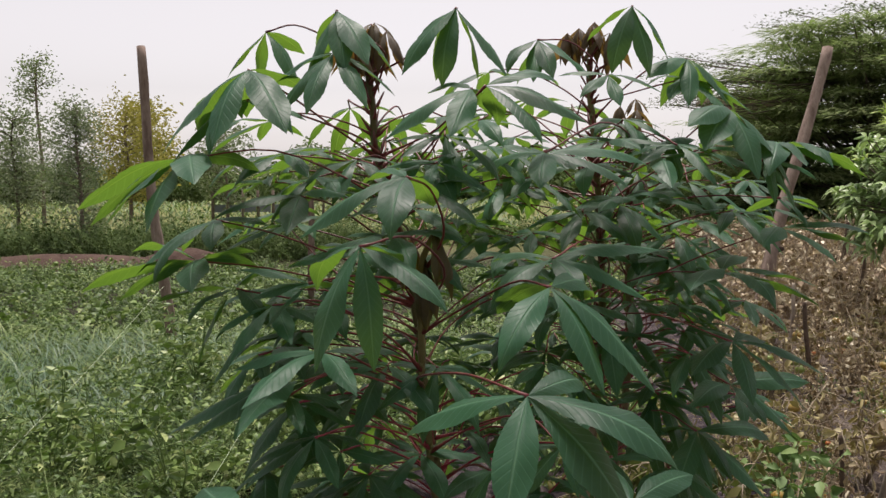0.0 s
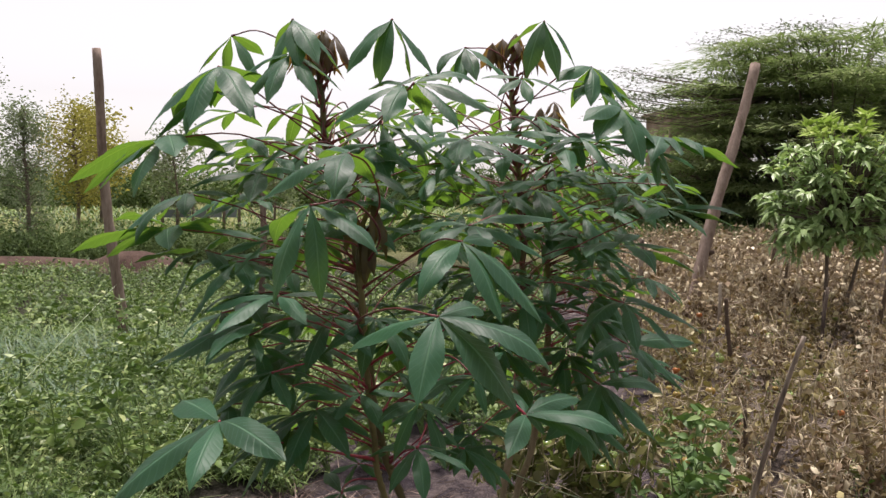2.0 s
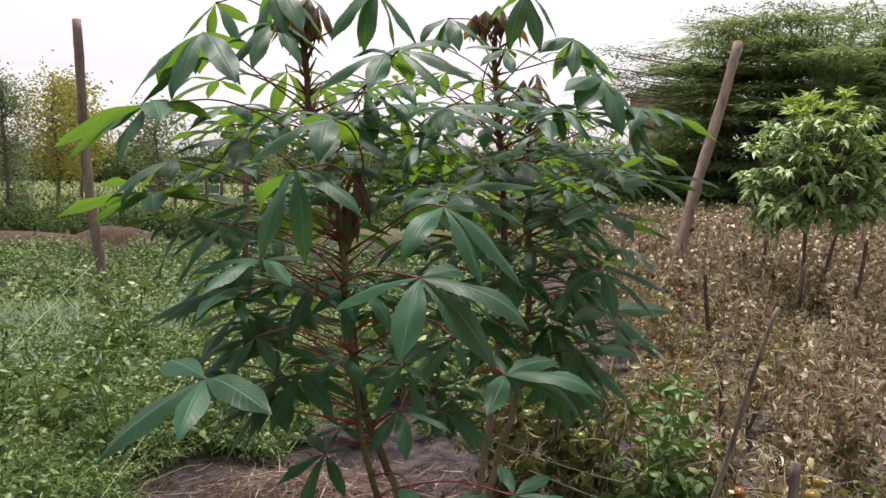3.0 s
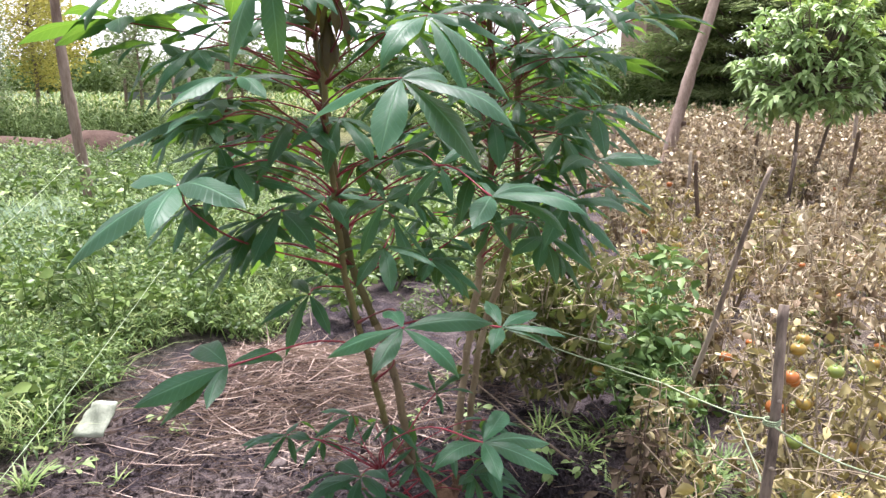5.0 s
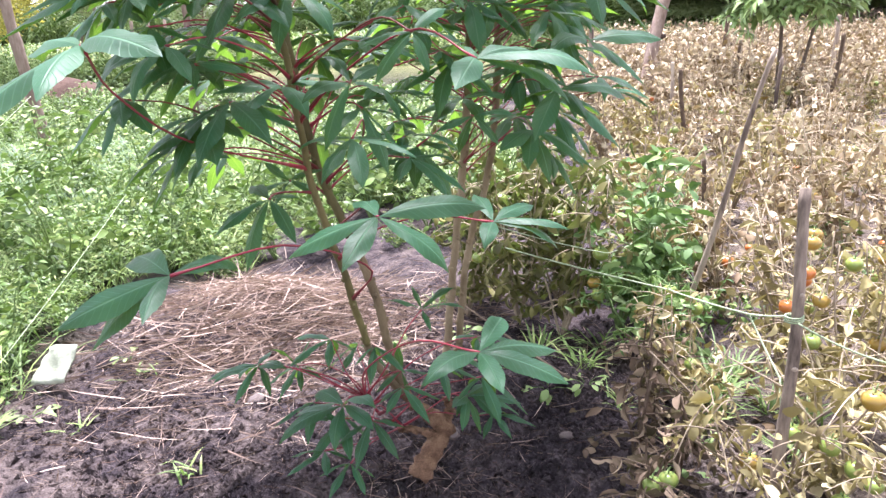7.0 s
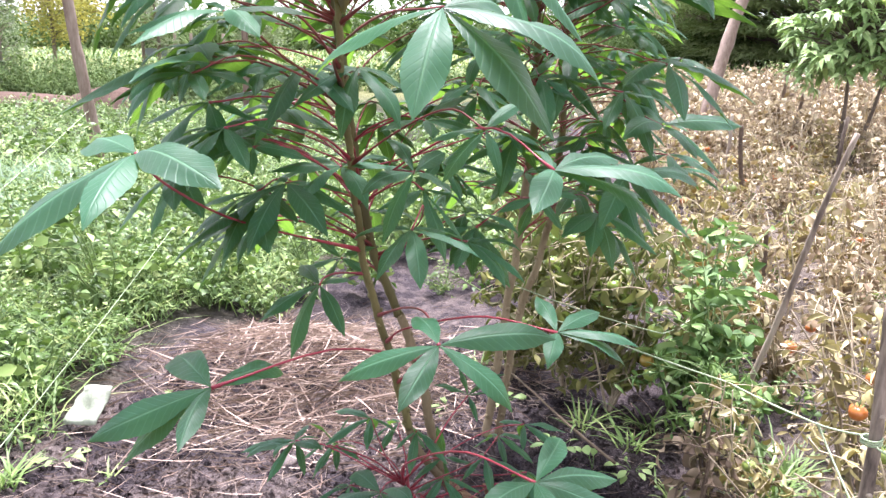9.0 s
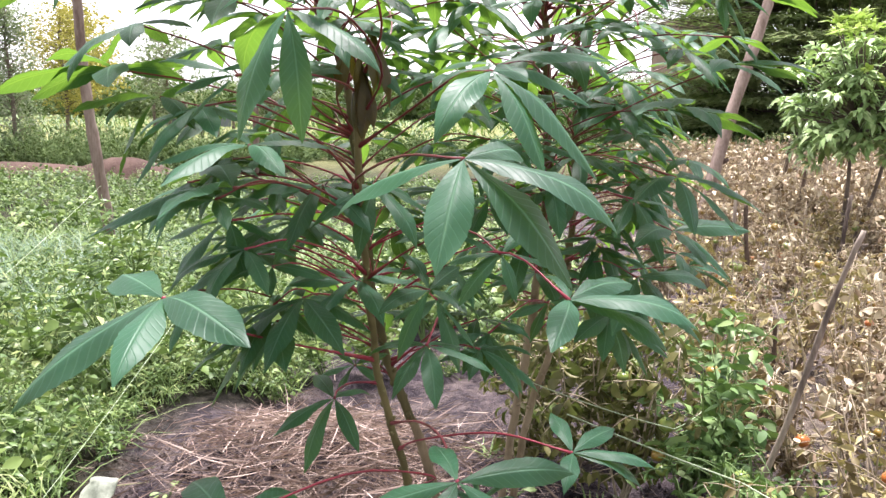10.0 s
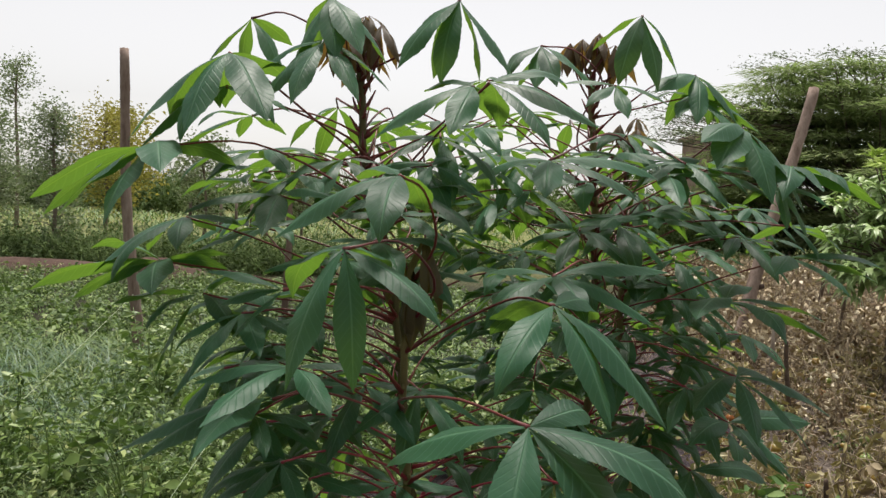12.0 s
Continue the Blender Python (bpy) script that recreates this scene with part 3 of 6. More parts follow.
def cassava_leaf(plant, stem, hub, droop, size, rng, n=6, young=False, red=False, rise=0.12, slim=1.0, fan=None):
    """A stalk from the stem to the hub and the leaflets that hang from the hub like an umbrella."""
    hub = np.asarray(hub, float)
    zmax, zmin = stem.p[-1][2], stem.p[0][2] + 0.08
    a = stem.at(min(max(hub[2] - rise, zmin), zmax - 0.01))
    span = hub - a
    d = np.linalg.norm(span)
    flat = np.array((span[0], span[1], 0.0))
    out = unit(flat) if np.linalg.norm(flat) > 0.01 else np.array((0.0, -1.0, 0.0))
    bend = rng.uniform(-0.04, 0.10 if hub[2] > 1.6 else 0.22)
    path = spline([a, a + span * 0.33 + UP * (bend + 0.02) * d + np.cross(out, UP) * 0.16 * d * rng.uniform(-1, 1), a + span * 0.72 + UP * bend * d + np.cross(out, UP) * 0.08 * d * rng.uniform(-1, 1), hub], 12)
    r = np.linspace(0.0019, 0.0013, 12)
    r[0], r[1], r[-1] = 0.0042, 0.0030, 0.0023
    stalk = part("leaf_stalk", Geo().add(*tube(path, r * (0.8 if young else 1.0), 6)), MAT_PETIOLE_RED if red else MAT_PETIOLE, plant)
    side = np.cross(UP, out)
    meshes = LEAFLETS[1:5] if droop > 22 else LEAFLETS[:3]
    if fan:
        n, out, side = len(fan), np.array((0.0, -1.0, 0.0)), np.array((1.0, 0.0, 0.0))
        meshes = OLIVE if young else LEAFLETS[:3]
    for k in range(n):
        f = k / (n - 1) * 2 - 1
        a_deg = 120.0 * f + rng.uniform(-7, 7) if not fan else fan[k]
        ln = size * (1.0 - 0.36 * abs(f) ** 1.4) * rng.uniform(0.92, 1.06)
        dr = radians(droop * 0.45 + rng.uniform(-10, 10))
        if fan:
            ln = size * (1.0 - 0.22 * abs(f) ** 1.4) * rng.uniform(0.95, 1.05)
            dr = radians(droop + 7 * math.cos(radians(a_deg)) + rng.uniform(-4, 4))
        ca, sa = math.cos(radians(a_deg)), math.sin(radians(a_deg))
        flat = ca * out + sa * side
        x = math.cos(dr) * flat - math.sin(dr) * UP
        z = math.cos(dr) * UP + math.sin(dr) * flat
        y = np.cross(z, x)
        m = Matrix(((x[0], y[0], z[0], hub[0]), (x[1], y[1], z[1], hub[1]), (x[2], y[2], z[2], hub[2]), (0, 0, 0, 1)))
        m = m @ Matrix.Rotation(radians(rng.uniform(-16, 16)), 4, "X") @ Matrix.Diagonal((ln, ln * slim * rng.uniform(0.9, 1.1), ln, 1))
        leaf = part("leaflet", meshes[rng.randint(len(meshes))], None, stalk)
        leaf.matrix_world = m
    return stalk


def set_leaf(plant, stem, hub, *leaflets, red=False, tip=0.45, broad=0.84, lean=0.0):
    """A stalk that arches from the stem to the hub, and leaflets by their heading, slope and length."""
    hub = np.asarray(hub, float)
    rng = np.random.RandomState(int(abs(hub[0] * 7919 + hub[1] * 4093 + hub[2] * 9973) * 100) % 100000)
    low, high = stem.p[0][2] + 0.03, stem.p[-1][2] - 0.012
    away = np.linalg.norm(hub[:2] - stem.at(hub[2])[:2])
    a = stem.at(min(max(hub[2] - away * rng.uniform(0.04, 0.52) - 0.01, low), high))
    span = hub - a
    d = np.linalg.norm(span)
    out = unit(np.array((span[0], span[1], 1e-4)))
    side = np.cross(out, UP)
    arch, sway, face = rng.uniform(0.0, 0.18), rng.uniform(-0.22, 0.22), tip * rng.uniform(0.75, 1.25)
    path = spline([a, a + span * 0.3 + UP * arch * 0.8 * d + side * sway * d, a + span * 0.7 + UP * arch * d + side * sway * 0.7 * d, hub], 14)
    r = np.linspace(0.0024, 0.0017, 14)
    r[0], r[1], r[-1] = 0.0058, 0.0038, 0.0030
    stalk = part("leaf_stalk", Geo().add(*tube(path, r, 6)), MAT_PETIOLE_RED if red else MAT_PETIOLE, plant)
    for az, slope, length in leaflets:
        ca, sa, ce, se = math.cos(radians(az)), math.sin(radians(az)), math.cos(radians(slope)), math.sin(radians(slope))
        x = np.array((ca * ce, sa * ce, se))
        up = UP + face * out + np.array((0.6 * ca, 0.6 * sa + lean, 0.0)) + rng.normal(0, 0.14, 3)
        z = unit(up - x * (up @ x))
        y = np.cross(z, x)
        pick = rng.randint(2, 6) if slope > -42 else rng.randint(0, 4)
        mesh, (tx, tz) = LEAFLETS[pick], TIPS[pick]
        chord = math.hypot(tx, tz)
        m = Matrix(((x[0], y[0], z[0], hub[0]), (x[1], y[1], z[1], hub[1]), (x[2], y[2], z[2], hub[2]), (0, 0, 0, 1)))
        m = m @ Matrix.Rotation(math.atan2(tz, tx), 4, "Y")
        k = length / chord
        leaf = part("leaflet", mesh, None, stalk)
        leaf.matrix_world = m @ Matrix.Diagonal((k, k * broad * rng.uniform(0.9, 1.1), k, 1))
    return stalk


def young_tuft(plant, stem, rng, n=5, size=0.085):
    """The brownish young leaves at a shoot's tip: each on a short upright stalk, its folded leaflets hanging like a closed umbrella."""
    top = stem.p[-1]
    for k in range(n):
        a = k * 2.4 + rng.uniform(-0.3, 0.3)
        f = (k + 0.5) / n
        out = np.array((math.cos(a), math.sin(a), 0.0))
        hub = top + out * (0.012 + 0.055 * f) + UP * (0.085 - 0.05 * f + rng.uniform(-0.01, 0.01))
        foot = stem.at(top[2] - 0.02 - 0.10 * f)
        stalk = part("leaf_stalk", Geo().add(*tube(spline([foot, foot * 0.5 + hub * 0.5 + out * 0.012, hub], 8), np.linspace(0.0026, 0.0016, 8), 6)), MAT_PETIOLE, plant)
        for j in range(5):
            az = a + j * 1.257 + rng.uniform(-0.25, 0.25)
            slope = radians(rng.uniform(-80, -45))
            flat = np.array((math.cos(az), math.sin(az), 0.0))
            x = flat * math.cos(slope) + UP * math.sin(slope)
            z = unit(flat - x * (flat @ x) + rng.normal(0, 0.15, 3))
            z = unit(z - x * (z @ x))
            y = np.cross(z, x)
            ln = size * rng.uniform(0.8, 1.15) * (0.8 + 0.3 * f)
            leaf = part("leaflet", YOUNG[rng.randint(len(YOUNG))], None, stalk)
            m = Matrix(((x[0], y[0], z[0], hub[0]), (x[1], y[1], z[1], hub[1]), (x[2], y[2], z[2], hub[2]), (0, 0, 0, 1)))
            leaf.matrix_world = m @ Matrix.Rotation(radians(-20), 4, "Y") @ Matrix.Diagonal((ln, ln, ln, 1))
    # crowded leaf scars and stalk bases below the tip
    for k in range(26):
        h = top[2] - 0.012 * k - 0.004
        c, a = stem.at(h), k * 2.4
        out = np.array((math.cos(a), math.sin(a), 0.0))
        g = Geo().add(*tube([c, c + out * 0.012 + UP * 0.006, c + out * rng.uniform(0.018, 0.034) + UP * rng.uniform(0.02, 0.04)], [0.006, 0.0042, 0.0014], 6))
        part("stipule", g, MAT_PETIOLE, plant)


STEM_FRONT = Stem([(0.215, 1.84, 0.24), (0.165, 1.82, 0.31), (0.13, 1.80, 0.38), (0.08, 1.72, 0.63), (0.03, 1.65, 0.85), (0.01, 1.57, 1.07), (-0.005, 1.50, 1.27), (0.004, 1.455, 1.475)])
STEM_TALL = Stem([(0.235, 1.86, 0.20), (0.195, 1.85, 0.30), (0.14, 1.82, 0.58), (0.05, 1.80, 0.83), (0.01, 1.78, 1.03), (-0.04, 1.76, 1.45), (-0.10, 1.76, 1.65), (-0.12, 1.75, 1.88)])
STEM_RIGHT = Stem([(0.39, 2.46, 0.0), (0.43, 2.40, 0.44), (0.46, 2.35, 0.73), (0.48, 2.27, 1.12), (0.46, 2.2, 1.48), (0.43, 2.14, 1.72), (0.41, 2.12, 1.94)])
STEM_REAR = Stem([(0.43, 2.46, 0.0), (0.48, 2.45, 0.42), (0.56, 2.45, 0.71), (0.59, 2.42, 1.04), (0.58, 2.4, 1.48), (0.57, 2.36, 1.76)])

cassava = thing("cassava_plant", (0.27, 1.87, 0), "leafy green cassava shrub with red stalks on an old stump", "plant", "cassava plants")
cassava_rear = thing("cassava_plant", (0.41, 2.46, 0), "tall leafy cassava shrub with two upright knobbly stems", "plant", "cassava plants")
for _p in (cassava, cassava_rear):
    _p.location = (0, 0, 0)

for _plant, _stem, _r, _cut, _seed in ((cassava, STEM_FRONT, 0.0096, 0.42, 1), (cassava, STEM_TALL, 0.011, 0.7, 2), (cassava_rear, STEM_RIGHT, 0.012, 0.95, 3), (cassava_rear, STEM_REAR, 0.011, 0.95, 4)):
    _lo, _hi = _stem.p[0][2], _stem.p[-1][2]
    stem_part(_plant, _stem, _r * 1.1, _r * 0.95, MAT_STEM_OLD, _lo - 0.02, _cut, "woody grey-brown stem with leaf scars", _seed)
    stem_part(_plant, _stem, _r * 0.95, _r * 0.62, MAT_STEM, _cut - 0.006, _hi, "green-brown ridged upper stem", _seed + 9)


def stump():
    """The old cut base: a slanting butt, a knobbly crown and stubs."""
    rng = np.random.RandomState(5)
    g = Geo()
    for pts, r0, r1 in ((((0.232, 1.79, 0.012), (0.262, 1.815, 0.055), (0.30, 1.845, 0.10), (0.318, 1.86, 0.135)), 0.030, 0.026),
                        (((0.325, 1.865, 0.10), (0.285, 1.86, 0.155), (0.235, 1.85, 0.205), (0.20, 1.84, 0.26)), 0.024, 0.0125),
                        (((0.32, 1.87, 0.13), (0.335, 1.875, 0.165), (0.33, 1.88, 0.20)), 0.016, 0.011),
                        (((0.30, 1.85, 0.10), (0.24, 1.83, 0.135), (0.19, 1.82, 0.15)), 0.012, 0.008)):
        p = spline(pts, 20)
        r = np.linspace(r0, r1, 20) * (1 + rng.normal(0, 0.09, 20))
        v, f = tube(p, r, 13)
        g.add(v + rng.normal(0, 0.0028, v.shape), f)
    part("stump", g, MAT_STUMP, cassava, "knobbly cut brown stump at soil level")


stump()

_rng = np.random.RandomState(12)
for _h, _d, _s, _fan in (((0.006, 1.445, 1.492), 68, 0.135, (-140, -75, -28, 22, 60, 130)), ((0.024, 1.43, 1.548), 58, 0.15, (28, 62, -85)), ((-0.02, 1.45, 1.525), 62, 0.10, (-95, -40, 150))):
    cassava_leaf(cassava, STEM_FRONT, _h, _d, _s, _rng, young=True, rise=0.06, slim=0.9, fan=_fan)
for _plant, _stem, _n, _s in ((cassava, STEM_TALL, 8, 0.105), (cassava_rear, STEM_RIGHT, 6, 0.10), (cassava_rear, STEM_REAR, 4, 0.08)):
    young_tuft(_plant, _stem, _rng, _n, _s)


SPROUT = Stem([(0.30, 1.86, 0.08), (0.24, 1.83, 0.13), (0.15, 1.80, 0.20), (0.10, 1.79, 0.28)])

# the leaves that show singly
set_leaf(cassava, STEM_TALL, (-0.322, 1.690, 1.931), (-162, -50, 0.123), (114, -54, 0.120), (-21, -59, 0.147), (52, -18, 0.110), broad=0.98)
set_leaf(cassava, STEM_TALL, (-0.297, 1.430, 1.823), (-163, -45, 0.209), (138, -33, 0.205), (-105, -48, 0.184), (103, -22, 0.188), (-57, -35, 0.204), (61, -10, 0.173), broad=0.98)
set_leaf(cassava, STEM_TALL, (-0.154, 1.530, 1.941), (-151, -66, 0.149), (115, -33, 0.140), (-74, -52, 0.153), (-53, -45, 0.155), (17, -47, 0.161), broad=0.98)
set_leaf(cassava, STEM_TALL, (0.066, 1.520, 1.942), (-162, -50, 0.162), (124, -60, 0.144), (-132, -75, 0.152), (35, -70, 0.146), (-19, -54, 0.173), broad=0.98)
set_leaf(cassava_rear, STEM_RIGHT, (0.256, 1.900, 1.943), (-131, -38, 0.140), (-102, -49, 0.140), (-74, -46, 0.137), (-15, -38, 0.151), (120, -49, 0.125), broad=0.98)
set_leaf(cassava_rear, STEM_RIGHT, (0.470, 1.890, 2.015), (-148, -69, 0.167), (139, -29, 0.135), (-45, -74, 0.172), (18, -51, 0.157), broad=0.98)
set_leaf(cassava_rear, STEM_RIGHT, (0.623, 1.980, 1.907), (114, -48, 0.145), (-138, -19, 0.175), (-104, -47, 0.165), (58, -39, 0.160), (-30, -49, 0.151), (15, -42, 0.186), broad=0.98)
set_leaf(cassava_rear, STEM_RIGHT, (0.645, 1.740, 1.770), (-130, -12, 0.212), (-123, -26, 0.207), (71, -20, 0.195), (-72, -56, 0.180), (-20, -53, 0.207), broad=0.98)
set_leaf(cassava, STEM_TALL, (-0.408, 1.440, 1.673), (169, -22, 0.250), (-162, -35, 0.204), (-132, -35, 0.192), (-98, -37, 0.204), (-71, -11, 0.235), (30, -14, 0.13), broad=0.95, lean=0.8)
set_leaf(cassava, STEM_TALL, (-0.438, 1.559, 1.476), (-167, -15, 0.220), (-130, -19, 0.172), (-76, -9, 0.210), (165, 6, 0.150), (40, 4, 0.130), (15, -12, 0.12), broad=0.95, lean=0.8)
set_leaf(cassava, STEM_FRONT, (-0.073, 1.113, 1.543), (-148, -67, 0.183), (-60, -76, 0.173), (-34, -30, 0.163), (122, -27, 0.184), (73, -16, 0.167), broad=0.86)
set_leaf(cassava, STEM_FRONT, (0.199, 1.196, 1.473), (-122, -32, 0.183), (-51, -53, 0.177), (-17, -44, 0.214), (111, -21, 0.203), (69, -14, 0.208), broad=0.86)
set_leaf(cassava, STEM_FRONT, (0.146, 0.997, 1.365), (145, -24, 0.208), (-107, -43, 0.170), (-26, -46, 0.200), (-8, -25, 0.205), (48, -4, 0.120), broad=1.0, lean=-0.05)
set_leaf(cassava, STEM_FRONT, (-0.208, 0.984, 1.198), (-164, -35, 0.211), (-95, -18, 0.169), (-51, -3, 0.206), (119, -6, 0.223), red=True, broad=0.86, lean=-0.2)
set_leaf(cassava, STEM_FRONT, (0.320, 1.177, 1.146), (-110, -11, 0.164), (-14, -27, 0.165), (-12, -11, 0.190), (46, -3, 0.195), (95, 0, 0.168), red=True)
set_leaf(cassava, STEM_FRONT, (-0.013, 1.220, 1.637), (-95, -31, 0.163), (-167, -29, 0.187), (77, -18, 0.168), (114, -2, 0.175), broad=0.92)
set_leaf(cassava, STEM_TALL, (0.091, 1.430, 1.787), (-167, -30, 0.181), (-107, -33, 0.162), (120, 2, 0.162), (75, -14, 0.157), broad=0.92)
set_leaf(cassava, STEM_TALL, (0.112, 1.370, 1.786), (-48, -40, 0.158), (-12, -21, 0.180), (37, 3, 0.167), (78, -22, 0.157), broad=0.92)
set_leaf(cassava_rear, STEM_RIGHT, (0.396, 1.780, 1.848), (-83, -42, 0.110), (168, 1, 0.107), (-13, -20, 0.121), (65, -6, 0.113), (-137, -27, 0.117), broad=0.92)
set_leaf(cassava_rear, STEM_RIGHT, (0.221, 1.450, 1.676), (-99, -21, 0.169), (-19, -24, 0.161), (11, -8, 0.201), (139, -13, 0.168), broad=0.92)
set_leaf(cassava, STEM_TALL, (0.029, 1.450, 1.660), (-13, -30, 0.100), (169, -5, 0.090), (-103, -39, 0.086), (63, 6, 0.087))
set_leaf(cassava_rear, STEM_RIGHT, (0.502, 1.800, 1.672), (-13, -14, 0.241), (53, 10, 0.250), (157, 6, 0.215), (101, 22, 0.218), (-94, -17, 0.220), lean=0.4)
set_leaf(cassava_rear, STEM_RIGHT, (0.790, 1.850, 1.699), (-95, -14, 0.210), (-72, -18, 0.186), (-13, -21, 0.208), (11, -18, 0.250), (-114, -18, 0.233), lean=0.55)
set_leaf(cassava_rear, STEM_RIGHT, (0.735, 1.780, 1.663), (-23, -58, 0.127), (-90, -53, 0.115), (109, -26, 0.108), (11, -20, 0.146))
set_leaf(cassava_rear, STEM_RIGHT, (0.817, 1.880, 1.576), (-15, -32, 0.140), (33, -10, 0.158), (-81, -31, 0.118), (117, -20, 0.116), lean=0.4)
set_leaf(cassava_rear, STEM_RIGHT, (0.783, 1.800, 1.512), (-13, -14, 0.185), (10, -6, 0.242), (-64, -24, 0.160), (-122, -6, 0.215), (95, -2, 0.180), lean=0.55)
set_leaf(cassava_rear, STEM_RIGHT, (0.656, 1.800, 1.414), (-77, -14, 0.214), (-25, -17, 0.213), (11, -10, 0.250), (-122, -2, 0.250), (61, 2, 0.250), lean=0.55)
set_leaf(cassava_rear, STEM_RIGHT, (0.657, 1.720, 1.274), (-90, -38, 0.167), (-131, -10, 0.208), (11, -21, 0.240), (-17, -43, 0.205), (52, -12, 0.231), lean=0.4)
set_leaf(cassava_rear, STEM_RIGHT, (0.232, 1.420, 1.490), (-77, -21, 0.157), (-13, -23, 0.176), (11, 3, 0.202), (-141, -29, 0.164), (125, -7, 0.168))
set_leaf(cassava, STEM_FRONT, (-0.182, 1.320, 1.464), (-163, -45, 0.105), (169, 9, 0.124), (164, -16, 0.110), (63, -14, 0.099))
set_leaf(cassava, STEM_TALL, (-0.349, 1.500, 1.429), (-118, -21, 0.129), (169, -10, 0.171), (-153, -62, 0.164), (80, 5, 0.142), (-53, -19, 0.157), lean=0.55)
set_leaf(cassava, STEM_FRONT, (-0.149, 1.420, 1.143), (168, 22, 0.092), (-157, -13, 0.075), (-84, -36, 0.070), (22, 56, 0.089), (-12, -11, 0.095), red=True)
set_leaf(cassava, STEM_TALL, (-0.203, 1.380, 1.284), (-167, -19, 0.250), (-131, -12, 0.237), (110, 2, 0.250), (-103, -4, 0.250), (83, -9, 0.250), lean=0.55)
set_leaf(cassava, STEM_FRONT, (-0.052, 1.500, 0.870), (-161, -27, 0.133), (-149, -65, 0.153), (-60, -34, 0.125), (62, -17, 0.148), (111, 0, 0.144), red=True)
set_leaf(cassava, STEM_FRONT, (0.147, 1.010, 0.945), (168, -23, 0.148), (-119, -22, 0.122), (-20, -38, 0.128), (101, -4, 0.137), (11, -4, 0.166), red=True, lean=-0.25)
set_leaf(cassava, STEM_FRONT, (-0.162, 1.070, 0.862), (-167, -18, 0.173), (-164, -38, 0.156), (-95, -9, 0.140), (61, -15, 0.161), (121, -11, 0.183), red=True, lean=-0.35)
set_leaf(cassava, STEM_FRONT, (0.366, 1.310, 0.843), (-107, -8, 0.122), (-12, -8, 0.141), (-14, -25, 0.132), (45, 0, 0.141), (99, 14, 0.116), red=True)
set_leaf(cassava, SPROUT, (0.304, 1.125, 0.670), (-134, -1, 0.146), (-82, -8, 0.124), (-13, -21, 0.160), (25, -14, 0.171), (65, 0, 0.148), red=True)
set_leaf(cassava, STEM_TALL, (-0.165, 1.550, 1.007), (-166, -32, 0.199), (-161, -51, 0.203), (-121, -41, 0.163), (-77, -13, 0.183), (57, -11, 0.182), (-126, -10, 0.163), lean=0.55)
set_leaf(cassava, STEM_TALL, (-0.306, 1.500, 1.081), (-163, -45, 0.159), (-105, -45, 0.131), (-77, -15, 0.146), (-58, -20, 0.153), (59, 18, 0.133), lean=0.55)
set_leaf(cassava_rear, STEM_RIGHT, (0.648, 1.920, 1.010), (-81, -18, 0.185), (-17, -44, 0.222), (-123, -30, 0.206), (113, -21, 0.199), (23, -14, 0.237))
set_leaf(cassava_rear, STEM_REAR, (0.591, 1.950, 0.905), (-109, -29, 0.157), (-70, -58, 0.149), (-15, -33, 0.179), (37, -28, 0.195), (-132, -9, 0.176))
set_leaf(cassava_rear, STEM_REAR, (0.725, 1.920, 1.125), (-16, -38, 0.183), (11, -2, 0.216), (-75, -22, 0.154), (-133, -6, 0.194), (103, 13, 0.161))
set_leaf(cassava_rear, STEM_RIGHT, (0.274, 1.800, 0.907), (-102, -39, 0.133), (-23, -58, 0.160), (-142, -3, 0.146), (-124, -28, 0.137), (44, -13, 0.159), red=True)
set_leaf(cassava_rear, STEM_RIGHT, (0.419, 1.850, 0.965), (-19, -50, 0.096), (-155, -62, 0.105), (-168, -17, 0.104), (11, -6, 0.115), red=True)
set_leaf(cassava, STEM_FRONT, (0.125, 1.450, 1.094), (-154, -63, 0.140), (-139, -13, 0.120), (-60, -8, 0.122), (60, 9, 0.126), (117, 19, 0.125))
set_leaf(cassava, STEM_FRONT, (0.235, 1.320, 1.186), (-163, -49, 0.110), (168, -14, 0.098), (-71, -47, 0.091), (-13, -16, 0.093), (42, 19, 0.101))
set_leaf(cassava, STEM_TALL, (-0.025, 1.720, 0.860), (-168, -17, 0.094), (-136, -47, 0.077), (-41, -20, 0.082), (24, 10, 0.082), (141, 26, 0.084), red=True)
set_leaf(cassava, SPROUT, (0.055, 1.680, 0.308), (-167, -24, 0.178), (-135, 14, 0.161), (-102, -30, 0.126), (-62, 20, 0.177), (-65, -1, 0.149), (116, -17, 0.177), red=True)
set_leaf(cassava, SPROUT, (0.264, 1.800, 0.491), (102, 27, 0.086), (13, 26, 0.104), (-12, 0, 0.114), (-79, -20, 0.085), (-154, 27, 0.109), red=True)
set_leaf(cassava, SPROUT, (0.365, 1.740, 0.268), (-12, -8, 0.139), (-108, -31, 0.100), (-65, -53, 0.100), (-116, 16, 0.136), (53, -10, 0.137), red=True)
set_leaf(cassava, SPROUT, (-0.155, 1.800, 0.372), (-168, -13, 0.116), (74, 1, 0.096), (-109, 9, 0.099), (-44, 13, 0.116), red=True)
set_leaf(cassava, SPROUT, (-0.058, 1.850, 0.338), (25, 59, 0.082), (-139, -46, 0.067), (-33, -18, 0.074), (166, 35, 0.089), red=True)
set_leaf(cassava, SPROUT, (0.205, 1.780, 0.338), (-166, -33, 0.089), (-49, -73, 0.079), (-12, -13, 0.083), (132, 73, 0.079), red=True)


